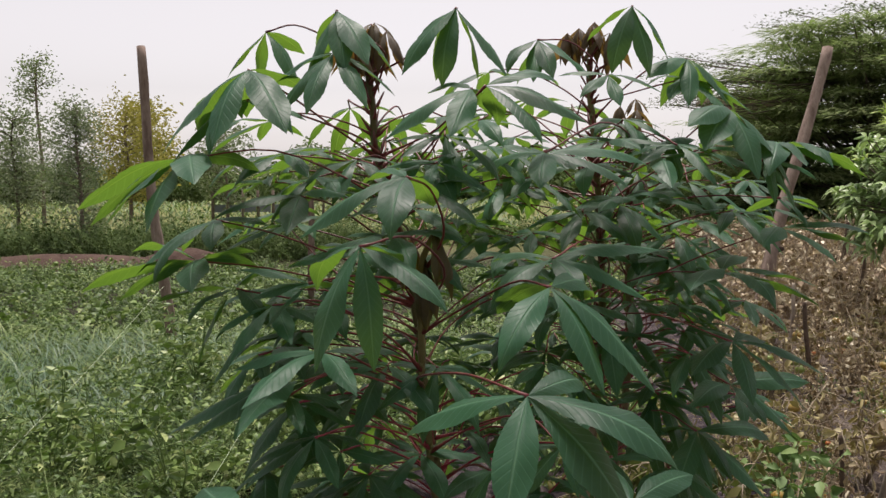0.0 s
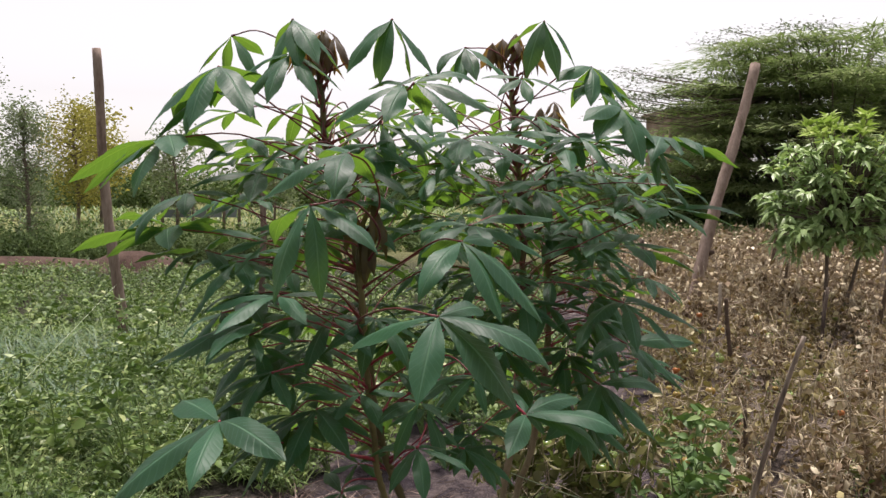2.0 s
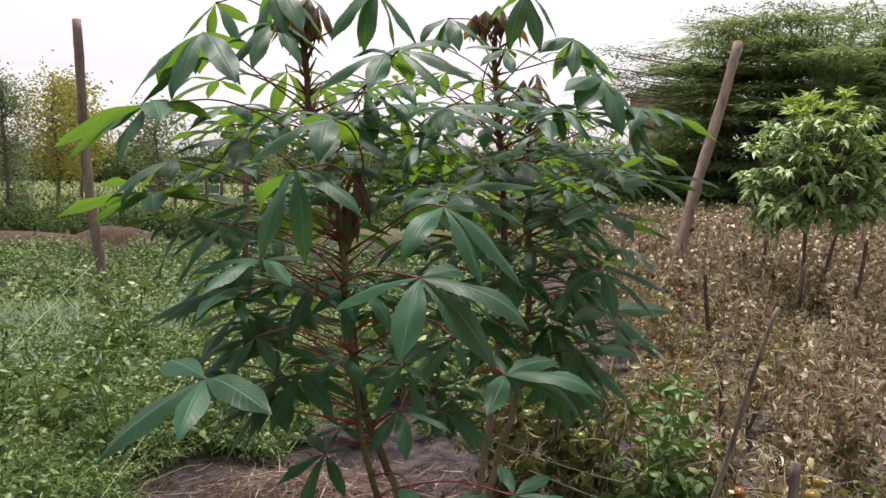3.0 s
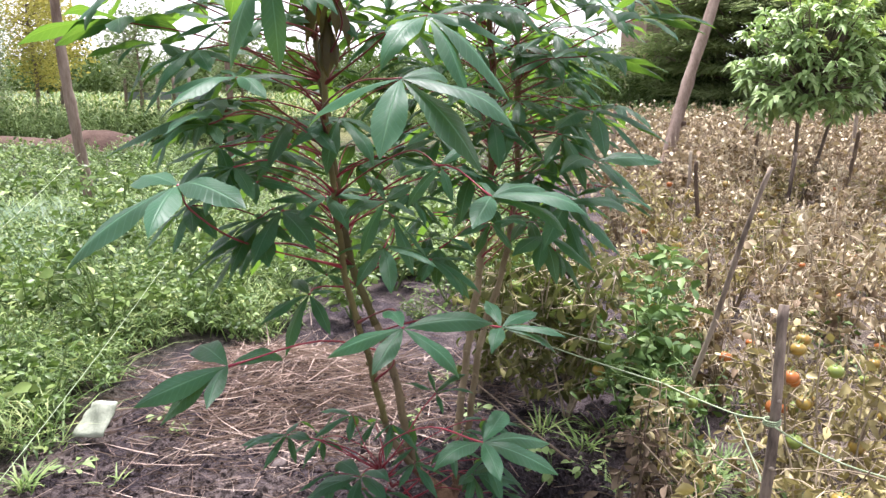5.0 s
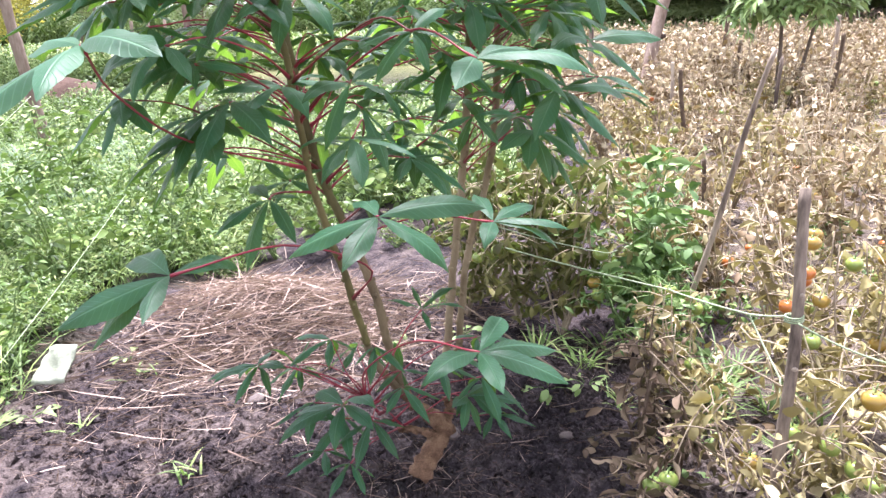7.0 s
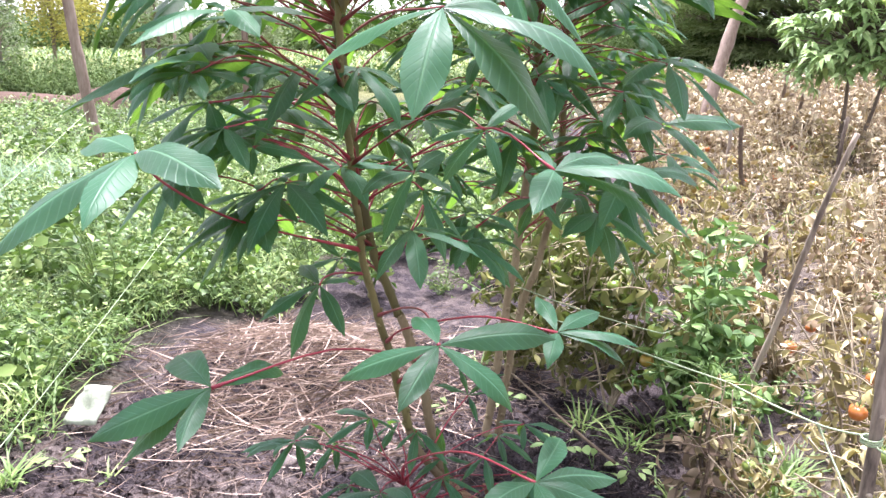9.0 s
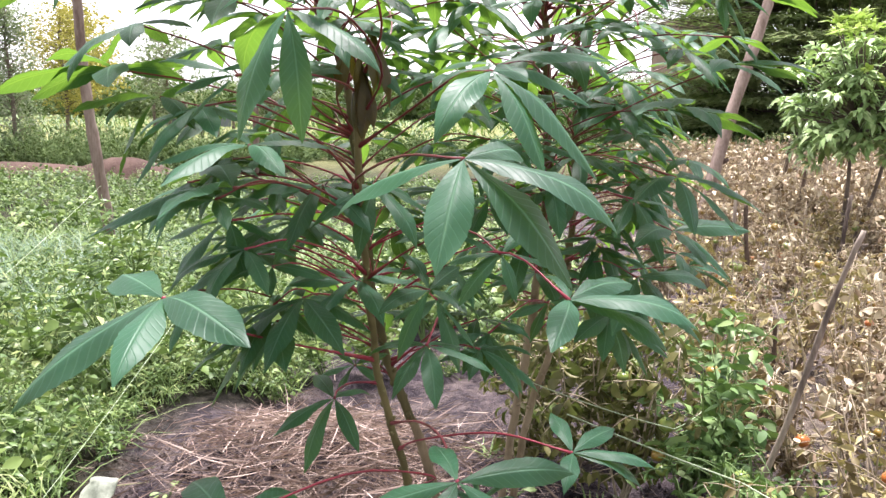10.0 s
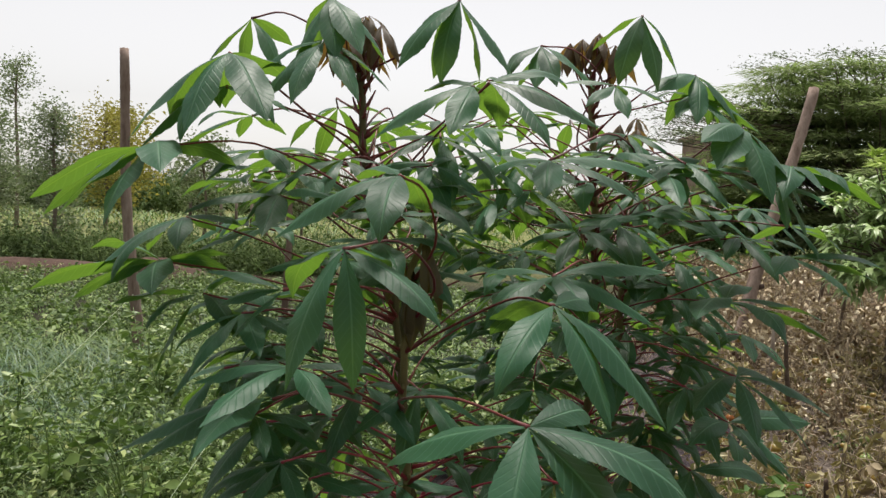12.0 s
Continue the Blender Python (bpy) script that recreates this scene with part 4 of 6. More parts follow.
def fill_leaves(plant, stem, lo, hi, n, reach, az0, az1, seed, tilt=(8, 34), size=(0.14, 0.19)):
    """Further leaves in a spiral up the stem, on the sides that az0..az1 (degrees) span: level umbrellas whose leaflets arch over."""
    rng = np.random.RandomState(seed)
    for k in range(n):
        z = lo + (hi - lo) * (k + rng.uniform(-0.8, 0.8)) / n
        a = radians(az0 + (az1 - az0) * ((k * 0.618 + rng.uniform(0, 0.3)) % 1.0))
        d = reach * rng.uniform(0.65, 1.15)
        c = stem.at(z)
        hub = c + np.array((math.cos(a) * d, math.sin(a) * d, d * rng.uniform(0.0, 0.35)))
        ln, fall = rng.uniform(*size), rng.uniform(*tilt)
        lets = []
        for f in ((-140, -95, -48, 0, 48, 95, 140), (-125, -62, 0, 62, 125), (-130, -78, -26, 26, 78, 130))[rng.randint(3)]:
            g = abs(f) / 140
            lets.append((math.degrees(a) + f + rng.uniform(-9, 9), -fall * (1.5 - 1.1 * g) + rng.uniform(-9, 9), ln * (1 - 0.38 * g**1.5) * rng.uniform(0.92, 1.06)))
        set_leaf(plant, stem, hub, *lets, red=z < 1.2, tip=0.25, broad=0.78)


fill_leaves(cassava, STEM_TALL, 1.55, 1.80, 15, 0.25, 0, 360, 38, (15, 40), (0.14, 0.18))
fill_leaves(cassava, STEM_TALL, 1.44, 1.70, 15, 0.36, 60, 300, 48, (6, 30))
fill_leaves(cassava_rear, STEM_RIGHT, 1.56, 1.86, 14, 0.25, 0, 360, 39, (15, 40), (0.14, 0.18))
fill_leaves(cassava_rear, STEM_RIGHT, 1.44, 1.74, 16, 0.38, 90, 330, 49, (6, 30))
fill_leaves(cassava_rear, STEM_REAR, 1.40, 1.72, 10, 0.30, -100, 150, 40, (8, 34))
fill_leaves(cassava, STEM_TALL, 1.0, 1.58, 15, 0.24, 0, 360, 35)
fill_leaves(cassava_rear, STEM_RIGHT, 0.92, 1.60, 17, 0.25, 0, 360, 36)
fill_leaves(cassava_rear, STEM_REAR, 0.84, 1.50, 18, 0.25, -120, 140, 37, (10, 34))
fill_leaves(cassava, STEM_TALL, 1.0, 1.62, 18, 0.36, 0, 235, 31)
fill_leaves(cassava, STEM_FRONT, 1.0, 1.42, 8, 0.30, 130, 250, 32)
fill_leaves(cassava_rear, STEM_RIGHT, 0.95, 1.66, 17, 0.36, 40, 300, 33)
fill_leaves(cassava_rear, STEM_RIGHT, 1.10, 1.62, 8, 0.28, 190, 350, 61)
fill_leaves(cassava_rear, STEM_REAR, 1.05, 1.55, 7, 0.28, -110, 20, 62)
fill_leaves(cassava_rear, STEM_REAR, 0.82, 1.55, 20, 0.34, -80, 90, 34, (10, 38))
fill_leaves(cassava, STEM_TALL, 0.86, 1.30, 13, 0.36, 110, 300, 71, (14, 40))
fill_leaves(cassava, STEM_TALL, 0.84, 1.22, 10, 0.24, -60, 180, 73, (14, 40))
fill_leaves(cassava_rear, STEM_RIGHT, 0.80, 1.25, 12, 0.30, -100, 200, 72, (14, 40))
# sprouts low on the stump
_rs = np.random.RandomState(41)
for _h, _d, _s in (((0.05, 1.72, 0.25), 24, 0.10), ((-0.02, 1.76, 0.28), 30, 0.085), ((0.12, 1.66, 0.27), 30, 0.09), ((-0.15, 1.80, 0.38), 26, 0.10), ((0.03, 1.85, 0.41), 26, 0.10),
                   ((0.38, 1.80, 0.25), 32, 0.10), ((0.40, 1.72, 0.33), 30, 0.10), ((0.10, 1.92, 0.36), 28, 0.10), ((0.36, 1.95, 0.30), 30, 0.10), ((-0.06, 1.88, 0.33), 30, 0.09), ((0.06, 1.64, 0.17), 26, 0.075), 
                   ((0.44, 1.78, 0.19), 26, 0.08), ((0.20, 1.70, 0.33), 34, 0.08), ((0.30, 1.74, 0.36), 32, 0.085), ((0.42, 1.90, 0.36), 28, 0.09), ((0.14, 1.76, 0.42), 36, 0.08), ((0.0, 1.66, 0.20), 22, 0.08)):
    cassava_leaf(cassava, SPROUT, _h, _d, _s * 1.5, _rs, n=5, red=True, rise=0.12, slim=0.72)

# ---- posts, stakes and cords ----


def pole(name, a, b, r0, r1, material, label, category, seed, group="", knots=1):
    """A cut pole from a to b, with bends, knots and a worn top."""
    rng = np.random.RandomState(seed)
    a, b = np.array(a, float), np.array(b, float)
    n = 26
    t = np.linspace(0, 1, n)
    L = np.linalg.norm(b - a)
    path = a + (b - a) * t[:, None]
    path[:, 0] += L * 0.006 * np.sin(t * 7 + seed)
    path[:, 1] += L * 0.006 * np.sin(t * 5 + 2 * seed)
    r = (r0 + (r1 - r0) * t) * (1 + rng.normal(0, 0.035, n))
    g = Geo()
    v, f = tube(path, r, 11)
    g.add(v + rng.normal(0, 0.045 * r0, v.shape), f)
    ob = tagged(part(name, g, material), label, category, group)
    for k in range(knots):
        h = rng.uniform(0.2, 0.95)
        c = a + (b - a) * h
        an = rng.uniform(0, 6.28)
        o = np.array((math.cos(an), math.sin(an), 0.3))
        part("knot", Geo().add(*tube([c, c + o * r0 * 1.1, c + o * r0 * 1.5], [r0 * 0.5, r0 * 0.4, r0 * 0.25], 7)), material, ob)
    return ob


pole("fence_post", (-2.58, 7.45, -0.1), (-2.775, 7.48, 2.80), 0.052, 0.040, MAT_POST, "tall rough brown wooden post standing among green weeds", "post", 1, "field posts")
pole("fence_post", (3.12, 8.15, -0.1), (4.15, 8.9, 2.93), 0.070, 0.055, MAT_POST, "thick leaning pinkish-brown wooden post among dry plants", "post", 2, "field posts")
pole("fence_post", (-1.62, 9.6, -0.1), (-1.60, 9.6, 1.5), 0.04, 0.035, MAT_POST, "short grey-brown wooden post in the green field", "post", 3, "field posts")
pole("stake", (1.085, 1.50, -0.05), (1.155, 1.60, 0.79), 0.016, 0.013, MAT_STAKE, "peeled grey stake with a cord tied round it", "stake", 4, "plant stakes", knots=4)
pole("stake", (1.21, 2.48, -0.03), (1.485, 2.38, 1.05), 0.012, 0.008, MAT_STAKE, "leaning bare grey stick among dry tomato plants", "stake", 5, "plant stakes")
for _k, (_x, _y, _h, _dx, _r) in enumerate(((4.05, 7.9, 0.75, 0.10, 0.02), (6.1, 9.4, 0.9, 0.05, 0.03), (4.8, 7.35, 0.8, 0.12, 0.025), (2.38, 2.83, 0.75, 0.08, 0.016), (2.6, 5.6, 0.7, -0.05, 0.018),
                                         (3.6, 6.2, 0.7, 0.06, 0.018), (1.75, 3.35, 0.5, -0.03, 0.012), (2.9, 9.0, 0.9, 0.02, 0.03), (5.4, 11.0, 0.9, 0.1, 0.03), (3.0, 6.9, 0.65, 0.03, 0.018))):
    pole("stake", (_x, _y, -0.03), (_x + _dx, _y + 0.03, _h), _r, _r * 0.8, MAT_STAKE if _k % 2 else MAT_TWIG, "thin weathered stake standing among dry tomato plants", "stake", 20 + _k, "plant stakes", knots=1)
pole("stick", (0.78, 2.28, 0.02), (0.50, 2.98, 0.06), 0.005, 0.004, MAT_TWIG, "thin grey stick lying on dark soil", "stick", 40)


def cord(points, label, r=0.0024, sag=0.02):
    pts = []
    for a, b in zip(points[:-1], points[1:]):
        a, b = np.array(a, float), np.array(b, float)
        for t in np.linspace(0, 1, 9)[:-1]:
            pts.append(a + (b - a) * t - UP * sag * 4 * t * (1 - t))
    pts.append(np.array(points[-1], float))
    g = Geo().add(*tube(np.array(pts), r, 5))
    return tagged(part("cord", g, MAT_CORD), label, "cord", "plant cords")


cord([(-2.60, 7.38, 0.60), (-2.02, 3.06, 0.23)], "pale green sisal cord stretched from the post over weeds", 0.0016)
cord([(-0.93, 3.70, 0.44), (-1.03, 1.46, 0.14)], "pale sisal cord stretched along the edge of the weeds", 0.0013)
cord([(0.62, 2.5, 0.42), (1.04, 2.1, 0.375), (1.12, 1.76, 0.42), (1.14, 1.58, 0.485)], "pale green cord tied between tomato plants", 0.0026, 0.004)
cord([(1.12, 1.53, 0.485), (1.31, 1.45, 0.40), (1.9, 1.25, 0.30)], "pale green cord running off from the stake", 0.0026, 0.01)
cord([(1.12, 1.76, 0.42), (1.14, 1.62, 0.30), (1.11, 1.54, 0.18)], "loose hanging end of pale green cord", 0.0026, 0.003)
cord([(0.47, 2.44, 0.56), (0.95, 2.42, 0.40), (1.19, 2.75, 0.34)], "faint pale cord tied behind the cassava stems", 0.0018, 0.01)


def cord_knot():
    g = Geo()
    t = np.linspace(0, 6 * math.pi, 50)
    c = np.array((1.124, 1.557, 0.487))
    g.add(*tube(np.stack([c[0] + 0.0205 * np.cos(t), c[1] + 0.0205 * np.sin(t), c[2] + 0.0009 * t - 0.008], -1), 0.0024, 5))
    tagged(part("cord_knot", g, MAT_CORD), "pale green cord wound round the stake", "cord")


cord_knot()

# ---- on the soil ----


def soil_clods():
    """Loose crumbs and lumps of dug soil, thickest round the stump."""
    rng = np.random.RandomState(8)
    n = 60000
    x, y = rng.normal(0.1, 0.75, n), rng.normal(1.95, 0.55, n)
    k = (x > -1.35) & (x < 1.35) & (y > 0.9) & (y < 3.4) & (np.sin(5 * x + 2 * y) + np.sin(4 * y - 3 * x + 1) + rng.normal(0, 0.9, n) > -0.8)
    x, y = x[k], y[k]
    n = len(x)
    r = 0.0022 + 0.013 * rng.rand(n) ** 5
    base = np.array(((1, 0, 0), (-1, 0, 0), (0, 1, 0), (0, -1, 0), (0, 0, 1), (0, 0, -1)), float)
    turn = rng.uniform(0, math.pi, n)
    v = base[None] * r[:, None, None] * rng.uniform(0.6, 1.4, (n, 6, 1)) * rng.uniform(0.65, 1.3, (n, 1, 3)) + rng.normal(0, 0.22, (n, 6, 3)) * r[:, None, None]
    c, s_ = np.cos(turn)[:, None], np.sin(turn)[:, None]
    v = np.stack([v[..., 0] * c - v[..., 1] * s_, v[..., 0] * s_ + v[..., 1] * c, v[..., 2]], -1)
    v = v + np.stack([x, y, height(x, y) + r * 0.35], -1)[:, None]
    tri = np.array(((0, 2, 4), (2, 1, 4), (1, 3, 4), (3, 0, 4), (2, 0, 5), (1, 2, 5), (3, 1, 5), (0, 3, 5)))
    tris = ((np.arange(n) * 6)[:, None, None] + tri[None]).reshape(-1, 3)
    tagged(part("soil_clods", Geo().add(v.reshape(-1, 3), [tris]), MAT_GROUND, smooth=False), "loose dark crumbs of dug soil", "soil", kind="stuff")


soil_clods()


def straw(name, n, cx, cy, sx, sy, top, length, seed, label, material=MAT_STRAW, bend=0.3, thick=0.0028):
    rng = np.random.RandomState(seed)
    x, y = rng.normal(cx, sx, n), rng.normal(cy, sy, n)
    f = np.exp(-(((x - cx) / (1.3 * sx)) ** 2 + ((y - cy) / (1.3 * sy)) ** 2))
    z = height(x, y) + 0.004 + top * f * rng.rand(n)
    way = rnd_ways(rng, n, -0.15, 0.35)
    lean = rnd_ways(rng, n, -0.3, 0.6)
    g = Geo()
    blade_cloud(g, np.stack([x, y, z], -1) - way * 0.05, way, lean, rng.uniform(0.4, 1.0, n) * length, rng.uniform(0.4, 1.0, n) ** 1.5 * thick, bend)
    tagged(part(name, g, material), label, "straw", kind="stuff")


straw("straw_heap", 2600, -0.22, 2.92, 0.36, 0.32, 0.10, 0.30, 51, "heap of dry pinkish-brown grass stalks behind the stump", MAT_STRAW, 0.25, 0.0058)
straw("straw_litter", 1300, -0.3, 2.35, 0.5, 0.40, 0.02, 0.14, 52, "scattered dry stalks on dark soil", MAT_STRAW, 0.6, 0.0036)
straw("straw_litter", 260, 0.28, 1.78, 0.22, 0.16, 0.01, 0.14, 53, "dry stalks strewn round the stump")

straw("straw_litter", 900, 0.35, 3.0, 0.45, 0.35, 0.02, 0.16, 55, "dry stalks and bits strewn behind the cassava", MAT_STRAW, 0.6, 0.0042)
straw("root_litter", 2600, 0.1, 2.1, 0.6, 0.5, 0.006, 0.09, 54, "thin dark dead roots and fibres on dug soil", MAT_ROOT, 0.9)


def scrap():
    """A crumpled pale plastic wrapper."""
    rng = np.random.RandomState(6)
    n = 9
    u, v = np.meshgrid(np.linspace(0, 1, n), np.linspace(0, 1, n), indexing="ij")
    x, y = (u - 0.5) * (0.13 - 0.03 * v) + 0.03 * v, (v - 0.5) * 0.12
    z = 0.008 * np.sin(u * math.pi) + 0.006 * np.sin(u * 7 + v * 5) + rng.normal(0, 0.0025, u.shape)
    top = np.stack([x, y, z + 0.006], -1).reshape(-1, 3)
    low = np.stack([x, y, z + 0.002], -1).reshape(-1, 3)
    i, j = np.meshgrid(np.arange(n - 1), np.arange(n - 1), indexing="ij")
    k = i * n + j
    q = np.stack([k, k + n, k + n + 1, k + 1], -1).reshape(-1, 4)
    edge = list(range(n)) + [n * r + n - 1 for r in range(1, n)] + [n * (n - 1) + c for c in range(n - 2, -1, -1)] + [n * r for r in range(n - 2, 0, -1)]
    e = np.array(edge)
    e2 = np.roll(e, -1)
    g = Geo().add(np.vstack([top, low]), [q, q[:, ::-1] + n * n, np.stack([e, e2, e2 + n * n, e + n * n], -1)])
    ob = tagged(part("plastic_wrapper", g, MAT_PLASTIC), "crumpled pale green-white plastic wrapper lying on soil", "litter")
    ob.matrix_world = pose(-0.985, 2.66, 0.06, 52, -8, -20) @ Matrix.Scale(1.15, 4)


scrap()


def stone(x, y, r, seed, material=MAT_STONE):
    rng = np.random.RandomState(seed)
    b = bmesh.new()
    bmesh.ops.create_icosphere(b, subdivisions=2, radius=1.0)
    v = np.array([p.co[:] for p in b.verts])
    tri = np.array([[p.index for p in f.verts] for f in b.faces])
    b.free()
    v = v * (1 + 0.12 * np.sin(v @ rng.normal(0, 2, 3))[:, None]) * np.array((1.3, 0.9, 0.6)) * r
    ob = part("stone", Geo().add(v, [tri]), material)
    ob.matrix_world = pose(x, y, float(height(x, y)) + r * 0.25, 0, 0, rng.uniform(0, 180))
    return tagged(ob, "small pale brown stone on dark soil", "stone", "stones on the soil")


stone(-0.24, 2.27, 0.028, 1)
stone(0.36, 2.02, 0.022, 2)
stone(-0.30, 2.6, 0.02, 3)
stone(0.7, 2.0, 0.02, 4)


def grass_tuft(x, y, n, length, seed, label="small tuft of pale green grass on soil", spread=0.02):
    rng = np.random.RandomState(seed)
    g = Geo()
    pos = np.stack([x + rng.normal(0, spread, n), y + rng.normal(0, spread, n), np.zeros(n)], -1)
    pos[:, 2] = height(pos[:, 0], pos[:, 1]) - 0.004
    way = rnd_ways(rng, n, 0.55, 0.98)
    blade_cloud(g, pos, way, np.stack([way[:, 0], way[:, 1], np.full(n, -0.3)], -1), length * rng.uniform(0.5, 1.1, n), rng.uniform(0.005, 0.010, n), 0.4)
    tagged(part("grass_tuft", g, MAT_GRASS), label, "grass", "grass tufts")


for _k, (_x, _y, _n, _l) in enumerate(((-0.38, 1.92, 12, 0.12), (-0.80, 2.30, 9, 0.10), (-1.10, 2.30, 40, 0.17), (-1.25, 2.0, 40, 0.17), (-0.66, 2.62, 9, 0.09), (0.92, 2.15, 14, 0.12), (1.0, 1.85, 12, 0.12),
                                       (0.75, 2.55, 22, 0.16), (1.25, 2.3, 25, 0.18), (-1.3, 1.6, 30, 0.16), (0.45, 3.1, 14, 0.12), (1.35, 2.0, 18, 0.14), (1.2, 2.1, 40, 0.24), (1.32, 2.22, 36, 0.26), (1.12, 1.98, 30, 0.2), (1.38, 1.86, 30, 0.22), (1.25, 1.72, 22, 0.16), (0.88, 2.42, 26, 0.2), (0.98, 2.55, 24, 0.2))):
    grass_tuft(_x, _y, _n, _l, 60 + _k)


def seedling(x, y, n, size, seed):
    """A low rosette of rounded leaves, each on its own stalk."""
    rng = np.random.RandomState(seed)
    plant = thing("seedling", (x, y, float(height(x, y))), "small green weed seedling on dark soil", "weed", "weed seedlings")
    for way in rnd_ways(rng, n, 0.1, 0.7):
        g = Geo()
        g.add(*tube([(0, 0, -0.004), way * size * 0.4 + UP * 0.004, way * size * 0.82], [0.0014, 0.0011, 0.0008], 5))
        ln = size * rng.uniform(0.6, 1.0)
        curl_cloud(g, [way * size * 0.8], [way * np.array((1, 1, 0.3))], [UP + rng.normal(0, 0.2, 3)], [ln], [ln * rng.uniform(0.5, 0.7)], [0.6], [0.2])
        part("leaf", g, MAT_TOMLEAF, plant)


for _k, (_x, _y, _s) in enumerate(((0.72, 2.30, 0.07), (0.63, 2.42, 0.06), (0.85, 2.3, 0.06), (1.15, 2.15, 0.05), (0.5, 2.75, 0.05), (0.28, 2.7, 0.05), (-0.75, 2.75, 0.05), (-1.0, 2.45, 0.06), (0.95, 1.75, 0.05))):
    seedling(_x, _y, 8, _s, 80 + _k)

# ---- green weeds, onions and grass ----


def herbs(name, spots, tall, leaf, per, stems, seed, label, material=MAT_HERB, category="weeds"):
    """Bushy herbs: each spot gets a few leaning stems set with small leaves."""
    rng = np.random.RandomState(seed)
    spots = np.asarray(spots, float)
    n = len(spots) * stems
    foot = np.repeat(spots, stems, 0) + rng.normal(0, 0.04, (n, 2))
    z = height(foot[:, 0], foot[:, 1])
    a = np.stack([foot[:, 0], foot[:, 1], z], -1)
    way = rnd_ways(rng, n, 0.55, 0.99)
    L = tall * rng.uniform(0.5, 1.1, n) * np.repeat(rng.uniform(0.35, 1.25, len(spots)), stems)
    b = a + way * L[:, None]
    g = Geo()
    stick_cloud(g, a, b, 0.0026 * max(1.0, leaf / 0.04))
    part_geo = Geo()
    m = n * per
    t = rng.uniform(0.15, 1.0, m)
    idx = np.repeat(np.arange(n), per)
    lw = rnd_ways(rng, m, -0.55, 0.75)
    pos = a[idx] + (b - a)[idx] * t[:, None] + lw * rng.uniform(0, 0.6, m)[:, None] * leaf
    nor = np.repeat(UP[None], m, 0) + rng.normal(0, 0.6, (m, 3))
    ln = leaf * rng.uniform(0.5, 1.2, m) * np.repeat(rng.uniform(0.6, 1.15, len(spots)), stems * per)
    leaf_cloud(part_geo, pos, lw, nor, ln, ln * np.repeat(rng.choice((0.16, 0.3, 0.5, 0.65), len(spots)), stems * per) * rng.uniform(0.8, 1.2, m), 0.4, 0.3)
    ob = tagged(part(name, part_geo, material), label, category, kind="stuff")
    part("stem", g, MAT_GREENSTEM, ob)
    return ob


def clumpy(x, y):
    return np.sin(4.1 * x + 1.7 * y) + np.sin(3.3 * y - 2.1 * x + 1) + 0.6 * np.sin(9 * x - 7 * y) > -0.35


def spots_in(rng, n, x0, x1, y0, y1, rule):
    x, y = rng.uniform(x0, x1, n), rng.uniform(y0, y1, n)
    k = rule(x, y)
    return np.stack([x[k], y[k]], -1)


_r = np.random.RandomState(70)


def weed_edge(x, y):
    """Left of the dug bed, and behind it."""
    return ((x < -1.12 + 0.42 * (y - 3.1) + 0.15 * np.sin(3 * y) + 0.10 * np.sin(11 * y + 7 * x)) | (y > 3.95 + 0.15 * np.sin(3 * x))) & (x < 1.0 + 0.25 * (y - 4.5)) & ~((y < 2.55) & (x > -1.6))


herbs("green_weeds", spots_in(_r, 120, -3.4, -0.5, 2.4, 4.8, lambda x, y: weed_edge(x, y) & clumpy(x, y)), 0.50, 0.058, 17, 8, 70, "taller leafy green weeds beside the dug bed")
herbs("green_weeds", spots_in(_r, 200, -3.4, -0.5, 2.3, 4.6, weed_edge), 0.24, 0.050, 12, 6, 71, "dense bright green leafy weeds beside the dug bed")
herbs("green_weeds", spots_in(_r, 600, -4.5, 1.6, 3.9, 7.2, lambda x, y: weed_edge(x, y) & clumpy(0.7 * x, 0.7 * y) & ~((x < -1.45 - 0.12 * (y - 4.6)) & (y > 4.5))), 0.46, 0.070, 11, 6, 72, "knee-high green weeds behind the cassava")
herbs("green_weeds", spots_in(_r, 650, -6.0, 3.0, 7.2, 13.0, lambda x, y: (x > -2.2 - 0.1 * y) & (x < 0.5 + 0.27 * (y - 4))), 0.28, 0.10, 9, 4, 73, "low green weeds further back in the field")


def weed_grass(n, x0, x1, y0, y1, length, width, seed, label):
    """Grass blades that stand among the weeds."""
    rng = np.random.RandomState(seed)
    p = spots_in(rng, n, x0, x1, y0, y1, weed_edge)
    p = np.repeat(p, 4, 0) + rng.normal(0, 0.025, (len(p) * 4, 2))
    m = len(p)
    way = rnd_ways(rng, m, 0.6, 0.98)
    g = Geo()
    blade_cloud(g, np.stack([p[:, 0], p[:, 1], height(p[:, 0], p[:, 1])], -1), way, np.stack([way[:, 0], way[:, 1], np.full(m, -0.3)], -1), length * rng.uniform(0.5, 1.2, m), width * rng.uniform(0.6, 1.3, m), 0.5)
    tagged(part("weed_grass", g, MAT_GRASS), label, "grass", kind="stuff")


weed_grass(1900, -3.4, -0.4, 2.3, 5.0, 0.36, 0.006, 78, "thin pale green grass among the weeds")
weed_grass(1600, -4.5, 1.6, 5.0, 8.0, 0.42, 0.009, 79, "thin grass among weeds behind the cassava")


